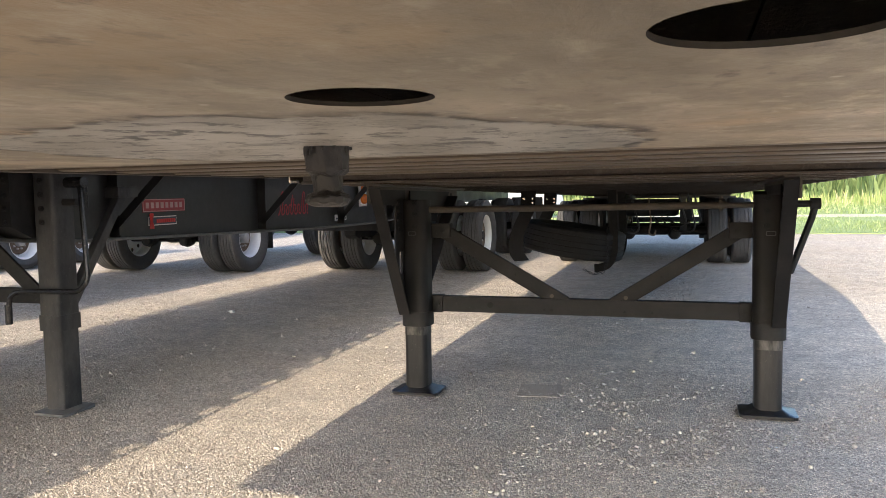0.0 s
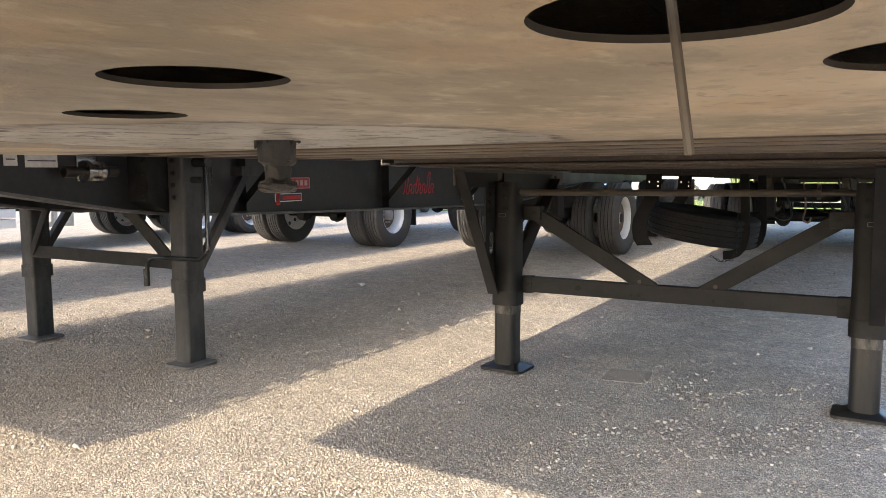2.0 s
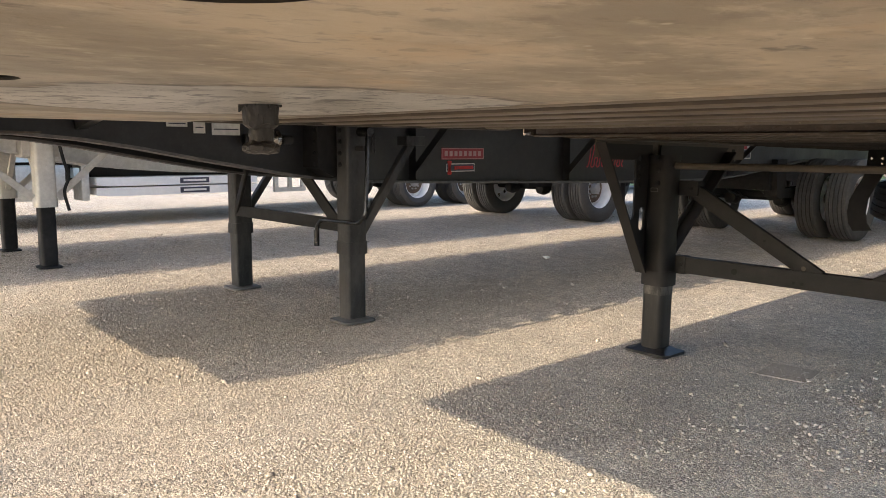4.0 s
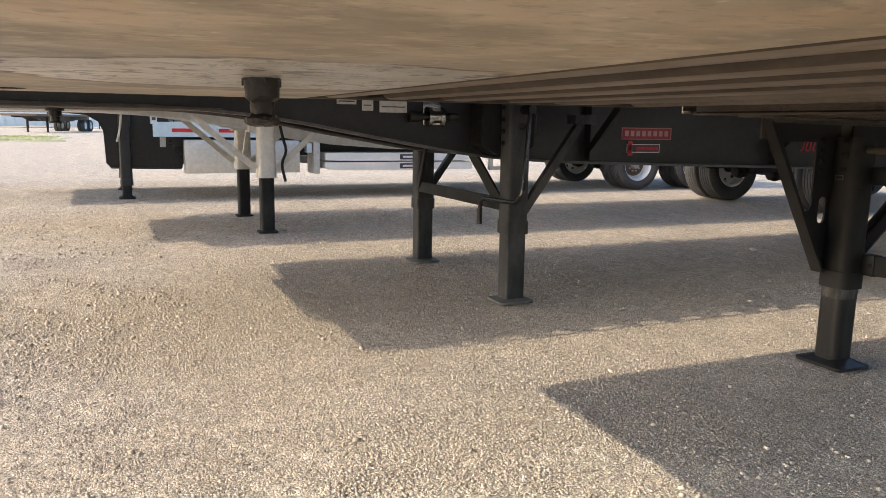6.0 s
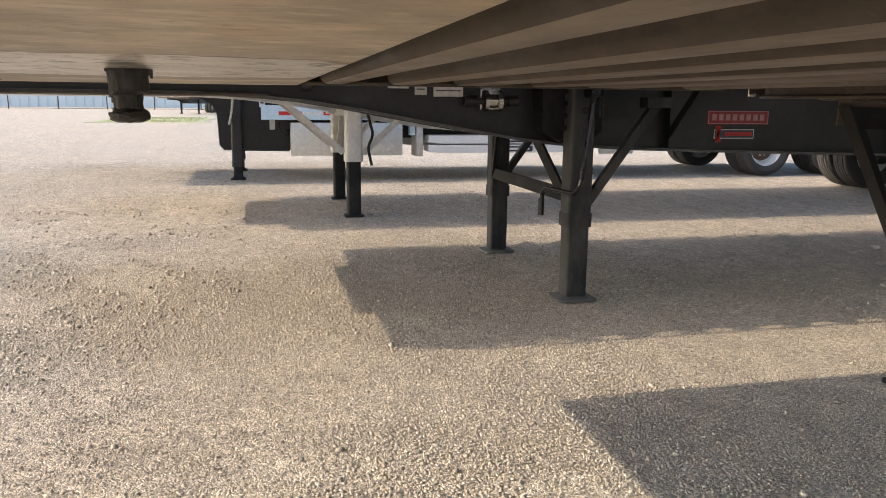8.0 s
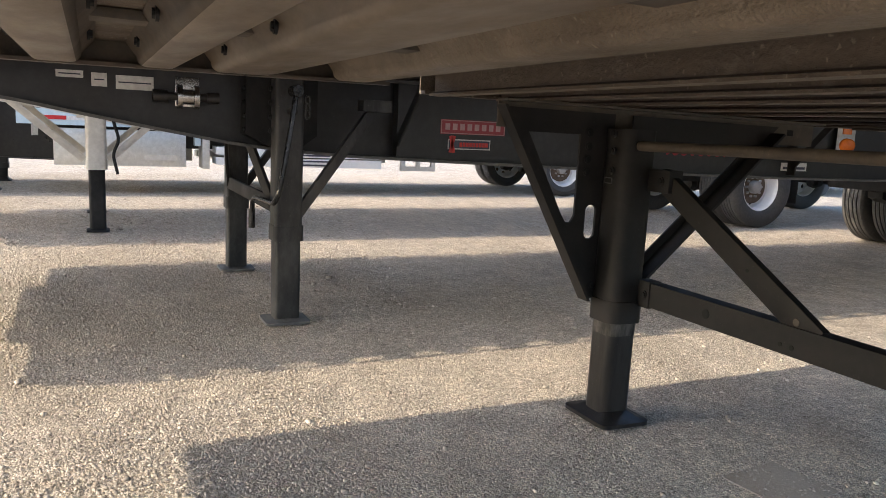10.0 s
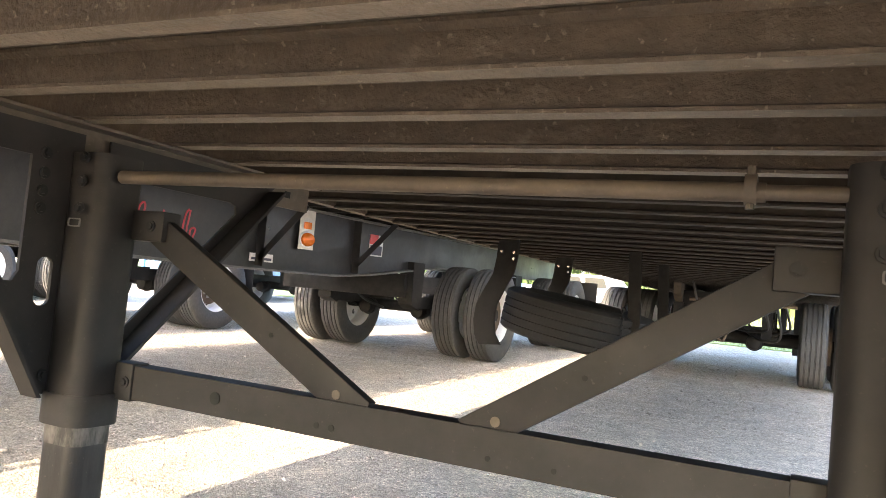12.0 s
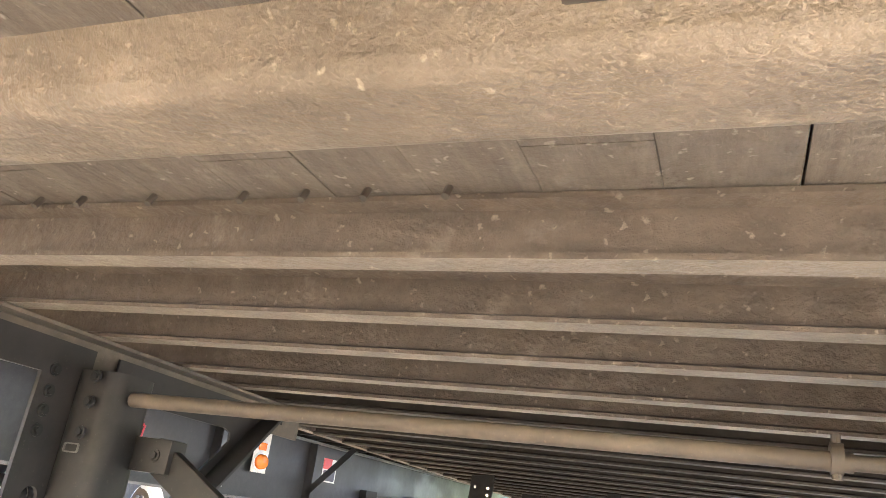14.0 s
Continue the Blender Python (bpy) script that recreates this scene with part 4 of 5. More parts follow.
    for s, x in ((-1, A0), (1, A1)):
        bm = bmesh.new()
        box(bm, x - s * 0.03, x - s * 0.64, 14.2, 14.212, 0.38, 1.12, 0.002)
        part("mud_flap", bm, hose_rubber, van)
        bm = bmesh.new()
        box(bm, x - s * 0.75, x - s * 0.85, 16.02, 16.12, 0.62, 1.16, 0.004)
        part("guard_upright", bm, black_steel, van)
    bm = bmesh.new()
    box(bm, A0 + 0.25, A1 - 0.25, 16.0, 16.1, 0.62, 0.72, 0.006)
    part("rear_guard", bm, black_steel, van)
    bm = bmesh.new()
    box(bm, A0 + 0.03, A1 - 0.03, 15.95, 16.18, 1.1, 1.25, 0.004)
    part("rear_sill", bm, dark_dusty, van)
    bm = bmesh.new()
    rod(bm, (AX - 0.3, 11.0, 0.98), (AX + 0.75, 11.0, 0.98), 0.02, 10)
    part("release_bar", bm, rust_steel, van)
    for k, x in enumerate((-0.72, -0.1, 0.02, 0.1)):
        bm = bmesh.new()
        y = 10.6 + 0.13 * k
        dz = 0.10 * (k % 2)
        tube(bm, smooth_path([(x, y, 1.15), (x + 0.05, y, 0.95), (x + 0.12, y + 0.3, 0.62 + dz), (x - 0.1, y + 0.7, 0.58 + dz), (x - 0.35, y + 1.1, 0.72), (x - 0.4, y + 1.5, 0.9)]), 0.013, 8)
        part("air_hose", bm, hose_rubber, van)
    bm = bmesh.new()
    tube(bm, smooth_path([(-0.5, 10.9, 1.1), (-0.46, 10.9, 0.75), (-0.5, 10.9, 0.6), (-0.42, 10.9, 0.56), (-0.4, 10.9, 0.64)]), 0.012, 8)
    part("release_handle", bm, rust_steel, van)
    bm = bmesh.new()
    lathe(bm, [(-0.4, 0.0), (-0.39, 0.1), (-0.34, 0.13), (0.34, 0.13), (0.39, 0.1), (0.4, 0.0)], (AX, 11.75, 0.95), "x", 24)
    part("air_tank", bm, black_paint, van)


build_van()

# ---- spare wheel in the carrier ----
spare = thing("spare_wheel", (-1.06, 7.5, 0.63), "dark ribbed spare tyre lying flat in carrier", "tyre")
spare.rotation_euler = (0, radians(9), 0)


def build_spare():
    tyre, rim, hub = wheel_meshes(0.5, 0.29, rim_white)
    tyre, rim = tyre.copy(), rim.copy()
    tyre.materials[0], rim.materials[0] = dark_rubber, black_steel
    for name, me in (("tyre", tyre), ("rim", rim)):
        ob = new(name, me)
        ob.parent = spare
        ob.rotation_euler = (0, radians(90), 0)


build_spare()


# ---- flatbed trailers ----
def deck(trailer, xc, y0, y1, z, side_mat, board_mat, front=-0.1):
    """A flat deck: boards, crossmembers, side rails with stake pockets and rub rails."""
    n = 12
    w = 2.4 / n
    for k in range(n):
        bm = bmesh.new()
        box(bm, xc - 1.2 + k * w + 0.002, xc - 1.2 + (k + 1) * w - 0.002, y0, y1, z - 0.035, z, 0.0)
        part("deck_board", bm, board_mat, trailer)
    for s in (-1, 1):
        x = xc + s * 1.212
        bm = bmesh.new()
        prism(bm, [(x, z), (x + s * 0.014, z), (x + s * 0.014, z - 0.006), (x + s * 0.006, z - 0.006), (x + s * 0.006, z - 0.135), (x + s * 0.014, z - 0.135), (x + s * 0.014, z - 0.14), (x, z - 0.14)], "y", y0, y1)
        part("side_rail", bm, side_mat, trailer)
        bm = bmesh.new()
        box(bm, x + s * 0.081, x + s * 0.099, y0 + 0.1, y1, z - 0.1, z - 0.03, 0.003)
        part("rub_rail", bm, side_mat, trailer)
        bm = bmesh.new()
        box(bm, 0, 0.08, -0.035, 0.035, -0.1, -0.052, 0.003)
        me = finish(bm, "stake_pocket", side_mat)
        y = y0 + 0.35
        while y < y1 - 0.1:
            shared("stake_pocket", me, trailer, (x + (0.006 if s > 0 else -0.086), y, z))
            y += 0.305
    bm = bmesh.new()
    prism(bm, [(-0.025, 0), (0.025, 0), (0.025, 0.005), (-0.02, 0.005), (-0.02, 0.1), (-0.025, 0.1)], "x", -1.16, 1.16)
    me = finish(bm, "crossmember", side_mat)
    y = y0 + 0.2
    while y < y1 - 0.05:
        shared("crossmember", me, trailer, (xc, y, z - 0.14))
        y += 0.4


def main_beam(trailer, x, low, top, mat, flange=0.075):
    """A deep web with flanges along a line of (y, z) that is its underside."""
    bm = bmesh.new()
    prism(bm, low + [(y, top) for y, z in low[::-1]], "x", x - 0.006, x + 0.006)
    beam = part("main_beam", bm, mat, trailer)
    for line in ([(y, z - 0.014) for y, z in low], [(y, top - 0.016) for y, z in low]):
        bm = bmesh.new()
        ribbon(bm, line, x - flange, x + flange, 0.016)
        # black beams: grey flanges paint in the light that their edges catch
        part("flange", bm, flange_grey if mat is black_paint else mat, beam)
    return beam


def stiffener(trailer, x, s, y, z0, z1, reach, mat):
    """An upright rib on a beam's web with a slanted outrigger to the side rail."""
    bm = bmesh.new()
    box(bm, x, x + s * 0.075, y - 0.006, y + 0.006, z0 + 0.01, z1 - 0.02)
    part("web_rib", bm, mat, trailer)
    bm = bmesh.new()
    bar(bm, (x + s * 0.03, y, z0 + 0.06), (x + s * reach, y, z1 - 0.03), 0.05, 0.012, up=(0, 1, 0))
    part("outrigger", bm, mat, trailer)


def plate_label(trailer, x, y0, y1, z0, z1, mat, bars, s=1, label=""):
    """A thin sticker on an upright face, with plain bars where its writing is: (y0, y1, z0, z1, material)."""
    bm = bmesh.new()
    box(bm, x, x + s * 0.003, y0, y1, z0, z1)
    ob = part("sticker", bm, mat, trailer, label)
    for a, b, c, d, m in bars:
        bm = bmesh.new()
        box(bm, x + s * 0.002, x + s * 0.0055, a, b, c, d)
        part("printed_bar", bm, m, ob)
    return ob


BX = -3.86
flatbed = thing("flatbed_trailer", (BX, 3.14, 0), "black steel flatbed trailer parked on landing legs", "trailer")


def build_flatbed():
    t = flatbed
    low = [(-0.35, 1.19), (1.0, 1.185), (1.3, 1.172), (1.6, 1.145), (1.9, 1.10), (2.2, 1.045), (2.55, 0.985), (2.85, 0.935), (3.1, 0.905), (3.5, 0.88), (4.0, 0.865), (5.0, 0.84), (6.0, 0.815), (7.0, 0.80), (8.0, 0.795), (8.6, 0.83), (9.0, 0.87), (9.6, 0.93), (10.2, 0.97), (14.8, 0.97)]
    for s in (-1, 1):
        main_beam(t, BX + s * 0.49, low, 1.31, black_paint)
    deck(t, BX, -0.4, 14.9, 1.45, black_steel, floor_wood)
    # coupler plate under the nose and its pin
    bm = bmesh.new()
    prism(bm, [(BX - 0.6, -0.38), (BX + 0.6, -0.38), (BX + 0.6, 1.4), (BX - 0.6, 1.4)], "z", 1.165, 1.176)
    part("coupler_plate", bm, dark_dusty, t)
    bm = bmesh.new()
    lathe(bm, [(1.165, 0.05), (1.15, 0.05), (1.148, 0.036), (1.12, 0.036), (1.117, 0.0255), (1.09, 0.0255), (1.087, 0.036), (1.078, 0.036), (1.078, 0.0)], (BX, 0.55, 0), "z", 20)
    part("kingpin", bm, worn_steel, t)
    bm = bmesh.new()
    prism(bm, [(BX - 0.66, 1.31), (BX + 0.66, 1.31), (BX + 0.61, 1.18), (BX - 0.61, 1.18)], "y", -0.42, -0.3)
    part("front_bolster", bm, black_paint, t)
    bm = bmesh.new()
    prism(bm, [(BX - 1.29, -0.32), (BX - 1.22, -0.52), (BX + 1.22, -0.52), (BX + 1.29, -0.32), (BX + 1.18, -0.32), (BX + 1.16, -0.42), (BX - 1.16, -0.42), (BX - 1.18, -0.32)], "z", 1.29, 1.452)
    part("front_rail", bm, black_steel, t)
    # ribs and outriggers
    for s in (-1, 1):
        for y, z in ((3.8, 0.87), (5.5, 0.83), (7.0, 0.81), (8.33, 0.82)):
            stiffener(t, BX + s * 0.496, s, y, z, 1.31, 0.42, black_paint)
        bm = bmesh.new()
        bar(bm, (BX + s * 0.53, 1.6, 1.22), (BX + s * 1.2, 1.6, 1.32), 0.05, 0.06)
        part("outrigger", bm, black_paint, t)
    # legs
    for s in (-1, 1):
        x = BX + s * 0.75
        leg = landing_leg(t, x, 3.12, 1.26, 0.47, 0.132, weathered_black, weathered_black, (0.21, 0.235), 1.1, flare=0.15, inner=0.91, curve=0.16, foot_mat=flange_grey)
        bm = bmesh.new()
        prism(bm, [(2.93, 1.30), (2.93, 0.98), (3.05, 0.92), (3.22, 0.92), (3.3, 0.98), (3.3, 1.30)], "x", x - s * 0.085, x - s * 0.26)
        part("leg_bracket", bm, black_steel, t)
        for zb in (1.0, 1.07, 1.14, 1.21):
            shared("bolt", BOLT, t, (x + s * 0.0, 3.035, zb), (90, 0, 0))
            shared("bolt", BOLT, t, (x - s * 0.12, 2.925, zb), (90, 0, 0))
        bm = bmesh.new()
        bar(bm, (x + s * 0.03, 3.16, 0.56), (x + s * 0.03, 3.57, 1.13), 0.05, 0.05, bevel=0.004)
        box(bm, x - s * 0.02, x + s * 0.08, 3.5, 3.66, 1.12, 1.18, 0.004)
        part("rear_strut", bm, weathered_black, t)
        bm = bmesh.new()
        bar(bm, (x - s * 0.06, 3.06, 0.62), (x - s * 0.42, 2.98, 1.0), 0.02, 0.07, bevel=0.003)
        part("diagonal_brace", bm, black_steel, t)
    bm = bmesh.new()
    bar(bm, (BX - 0.7, 3.06, 0.62), (BX + 0.7, 3.06, 0.62), 0.02, 0.08, bevel=0.003)
    part("cross_brace", bm, black_steel, t)
    bm = bmesh.new()
    rod(bm, (BX - 0.8, 3.12, 1.1), (BX + 0.9, 3.12, 1.1), 0.018, 12)
    part("cross_shaft", bm, black_steel, t)
    bm = bmesh.new()
    tube(bm, smooth_path([(-2.95, 3.13, 1.22), (-2.89, 3.08, 0.97), (-2.825, 3.02, 0.71), (-2.87, 3.005, 0.655), (-3.24, 2.985, 0.65), (-3.29, 2.98, 0.62), (-3.30, 2.98, 0.50)]), 0.0135)
    rod(bm, (-3.30, 2.98, 0.58), (-3.30, 2.98, 0.48), 0.018, 12)
    rod(bm, (-3.03, 3.13, 1.20), (-2.92, 3.13, 1.20), 0.028, 12)
    part("crank_handle", bm, gloss_black, t, "bent glossy black steel crank handle")
    bm = bmesh.new()
    for k in range(3):
        ring = [Vector((-2.97, 3.19 + 0.012 * math.cos(a), 1.16 - 0.035 * k + 0.022 * math.sin(a))) for a in (math.tau * i / 10 for i in range(11))]
        tube(bm, ring, 0.005, 6)
    part("hook_chain", bm, worn_steel, t)
    # spool on the beam
    bm = bmesh.new()
    xs = BX + 0.56
    rod(bm, (xs, 2.49, 1.15), (xs, 2.81, 1.15), 0.02, 16)
    rod(bm, (xs, 2.49, 1.15), (xs, 2.56, 1.15), 0.032, 16)
    rod(bm, (xs, 2.75, 1.15), (xs, 2.81, 1.15), 0.028, 16)
    part("spool_shaft", bm, worn_steel, t)
    bm = bmesh.new()
    rod(bm, (xs, 2.62, 1.15), (xs, 2.70, 1.15), 0.038, 20)
    rod(bm, (xs, 2.605, 1.15), (xs, 2.63, 1.15), 0.06, 24)
    rod(bm, (xs, 2.685, 1.15), (xs, 2.71, 1.15), 0.06, 24)
    box(bm, xs - 0.06, xs - 0.045, 2.60, 2.72, 1.1, 1.25, 0.004)
    part("winch_spool", bm, bright_steel, t, "bright steel spool on a short shaft")
    # stickers on the near beam
    xw = BX + 0.4965
    bars = [(4.128 + 0.049 * k, 4.158 + 0.049 * k, 1.045, 1.083, plain_pink) for k in range(8)]
    bars += [(4.1, 4.531, 1.023, 1.027, plain_pink), (4.1, 4.531, 1.099, 1.103, plain_pink), (4.1, 4.104, 1.027, 1.099, plain_pink), (4.527, 4.531, 1.027, 1.099, plain_pink)]
    plate_label(t, xw, 4.097, 4.534, 1.02, 1.106, red_vinyl, bars, label="red sticker with faded pale lettering")
    plate_label(t, xw, 4.15, 4.436, 0.93, 0.99, label_white, [(4.156, 4.43, 0.936, 0.984, label_dark), ], label="white-framed dark sticker")
    bm = bmesh.new()
    for k in range(9):
        box(bm, xw + 0.006, xw + 0.0085, 4.225 + 0.022 * k, 4.242 + 0.022 * k, 0.947 if k else 0.944, 0.972)
    for dy in (-0.012, 0.012):
        bar(bm, (xw + 0.008, 4.175 - dy, 0.91), (xw + 0.008, 4.175 + dy, 1.01), 0.02, 0.004, up=(1, 0, 0))
    part("sticker_mark", bm, red_bright, t)
    # script mark: slanted red strokes
    bm = bmesh.new()
    stroke = []
    for k in range(121):
        u = k / 120
        tall = 0.2 if k < 14 or 44 < k < 58 or 84 < k < 96 else 0.085
        lift = tall * (0.5 - 0.5 * math.cos(math.tau * 7 * u))
        stroke.append((xw + 0.006, 5.82 + 0.54 * u + 0.25 * lift + 0.012 * math.sin(math.tau * 14 * u), 0.945 + lift))
    tube(bm, stroke, 0.008, 6)
    for v in bm.verts:
        v.co.x = xw + 0.003 + (v.co.x - xw - 0.006) * 0.3
    part("script_mark", bm, red_script, t, "slanted red script mark on the beam")
    for y0, y1, z0, z1 in ((2.06, 2.18, 1.215, 1.25), (2.215, 2.285, 1.18, 1.245), (2.325, 2.50, 1.172, 1.24), (6.93, 7.2, 0.85, 0.91), (8.6, 8.85, 1.0, 1.2)):
        plate_label(t, xw, y0, y1, z0, z1, label_white, [(y0 + 0.02, y1 - 0.02, z0 + 0.012, (z0 + z1) / 2, label_dark)] if y0 > 6.5 else [(y0 + 0.012, y1 - 0.012, (z0 + z1) / 2 - 0.003, (z0 + z1) / 2 + 0.003, label_dark)])
    plate_label(t, xw + 0.003, 8.6, 8.75, 1.11, 1.2, red_bright, [])
    # side marker on its bracket
    bm = bmesh.new()
    box(bm, xw + 0.03, xw + 0.036, 7.46, 7.66, 0.98, 1.31, 0.002)
    part("marker_bracket", bm, dull_aluminium, t)
    bm = bmesh.new()
    lathe(bm, [(0, 0.084), (0.02, 0.08), (0.035, 0.055), (0.04, 0.0)], (xw + 0.042, 7.56, 1.06), "x", 24)
    for v in bm.verts:
        v.co.z = 1.06 + (v.co.z - 1.06) * 0.66
    m = part("marker_light", bm, orange_lens, t, "oval amber side marker light")
    bm = bmesh.new()
    lathe(bm, [(0, 0.1), (0.008, 0.096), (0.01, 0.07)], (xw + 0.036, 7.56, 1.06), "x", 24)
    for v in bm.verts:
        v.co.z = 1.06 + (v.co.z - 1.06) * 0.68
    part("bezel", bm, label_white, m)
    bm = bmesh.new()
    box(bm, xw + 0.036, xw + 0.042, 7.51, 7.61, 1.145, 1.2, 0.002)
    part("reflector", bm, orange_lens, t)
    # running gear, two axles far apart
    for y in (10.35, 13.45):
        axle(t, BX, 1.14, y, 0.5)
        dual(t, BX + 1.08, y, 0.5, 0.5, 0.28, 1, rim_white, 0.09)
        dual(t, BX - 1.08, y, 0.5, 0.5, 0.28, -1, rim_white, 0.09)
        for s in (-1, 1):
            x = BX + s * 0.49
            bm = bmesh.new()
            prism(bm, [(y - 0.95, 0.99), (y - 0.93, 0.55), (y - 0.8, 0.5), (y - 0.72, 0.55), (y - 0.7, 0.99)], "x", x - 0.08, x + 0.08)
            part("spring_hanger", bm, black_steel, t)
            bm = bmesh.new()
            prism(bm, [(y - 0.85, 0.52), (y - 0.85, 0.62), (y + 0.1, 0.66), (y + 0.55, 0.62), (y + 0.55, 0.52), (y, 0.5)], "x", x - 0.05, x + 0.05)
            part("trailing_arm", bm, black_steel, t)
            bm = bmesh.new()
            lathe(bm, [(0.64, 0.08), (0.66, 0.12), (0.75, 0.13), (0.8, 0.11), (0.85, 0.13), (0.93, 0.12), (0.97, 0.08)], (x, y + 0.42, 0), "z", 20)
            part("air_spring", bm, hose_rubber, t)
        bm = bmesh.new()
        box(bm, BX - 1.0, BX + 0.5, y - 1.0, y - 0.93, 0.62, 0.86, 0.01)
        part("axle_crossbeam", bm, black_steel, t)
        for x in (BX - 0.25, BX + 0.2, BX - 0.6):
            bm = bmesh.new()
            tube(bm, smooth_path([(x, y - 0.9, 0.8), (x + 0.1, y - 0.7, 0.55), (x + 0.2, y - 0.4, 0.48), (x + 0.1, y - 0.25, 0.47)]), 0.011, 7)
            part("air_hose", bm, hose_rubber, t)
    for s in (-1, 1):
        bm = bmesh.new()
        box(bm, BX + s * 0.95 - 0.3, BX + s * 0.95 + 0.3, 14.4, 14.41, 0.25, 1.0)
        part("mud_flap", bm, hose_rubber, t)


plain_pink = plain("faded_print", (0.5, 0.3, 0.3), 0.5)
build_flatbed()


CX = -7.35
alloy = thing("aluminium_flatbed_trailer", (CX, 2.25, 0), "silver aluminium flatbed trailer parked on landing legs", "trailer")


def build_alloy():
    t = alloy
    low = [(-1.1, 1.2), (0.6, 1.19), (1.2, 1.16), (1.8, 1.09), (2.4, 0.98), (3.0, 0.89), (3.6, 0.85), (5.0, 0.82), (8.5, 0.82), (9.2, 0.95), (14.0, 0.95)]
    for s in (-1, 1):
        main_beam(t, CX + s * 0.47, low, 1.31, aluminium)
    deck(t, CX, -1.1, 14.0, 1.45, aluminium, dull_aluminium)
    bm = bmesh.new()
    prism(bm, [(CX - 0.9, -1.05), (CX + 0.9, -1.05), (CX + 0.7, 1.0), (CX - 0.7, 1.0)], "z", 1.17, 1.184)
    part("coupler_plate", bm, aluminium, t)
    for s in (-1, 1):
        x = CX + s * 0.72
        landing_leg(t, x, 2.25, 1.27, 0.585, 0.17, dull_aluminium, black_steel, (0.2, 0.19), 1.0, "pale aluminium-coated landing leg", 0.15)
        for y, z in ((1.55, 1.16), (2.85, 1.1)):
            bm = bmesh.new()
            bar(bm, (x + s * 0.02, 2.25 + (0.1 if y > 2.25 else -0.1), 0.64), (x + s * 0.02, y, z), 0.012, 0.06, bevel=0.003)
            part("side_brace", bm, dull_aluminium, t)
        bm = bmesh.new()
        bar(bm, (x - s * 0.08, 2.25, 0.66), (CX + s * 0.2, 2.25, 1.15), 0.05, 0.05, bevel=0.004)
        part("diagonal_brace", bm, dull_aluminium, t)
        bm = bmesh.new()
        box(bm, x - s * 0.3, x - s * 0.05, 2.1, 2.4, 1.0, 1.3, 0.006)
        part("leg_bracket", bm, dull_aluminium, t)
    bm = bmesh.new()
    tube(bm, smooth_path([(-6.53, 2.36, 1.15), (-6.53, 2.40, 0.95), (-6.53, 2.44, 0.82), (-6.53, 2.38, 0.7), (-6.53, 2.42, 0.52)]), 0.014)
    part("crank_handle", bm, black_steel, t)
    for y in (9.75, 12.85):
        axle(t, CX, 1.14, y, 0.5)
        dual(t, CX + 1.14, y, 0.5, 0.5, 0.27, 1, rim_white)
        dual(t, CX - 1.14, y, 0.5, 0.5, 0.27, -1, rim_white)
        for s in (-1, 1):
            x = CX + s * 0.47
            bm = bmesh.new()
            prism(bm, [(y - 0.85, 0.96), (y - 0.8, 0.52), (y + 0.5, 0.52), (y + 0.5, 0.66), (y - 0.6, 0.66), (y - 0.55, 0.96)], "x", x - 0.05, x + 0.05)
            part("trailing_arm", bm, black_steel, t)
        bm = bmesh.new()
        box(bm, CX + 0.7, CX + 1.25, y + 0.62, y + 0.63, 0.3, 0.95)
        part("mud_flap", bm, hose_rubber, t)
    bm = bmesh.new()
    box(bm, CX - 1.0, CX + 1.0, 14.0, 14.08, 0.85, 1.3, 0.01)
    part("rear_bumper", bm, aluminium, t)


build_alloy()

DX = -11.32
drop = thing("drop_deck_trailer", (DX, 1.0, 0), "black drop-deck trailer with silver side rail", "trailer")


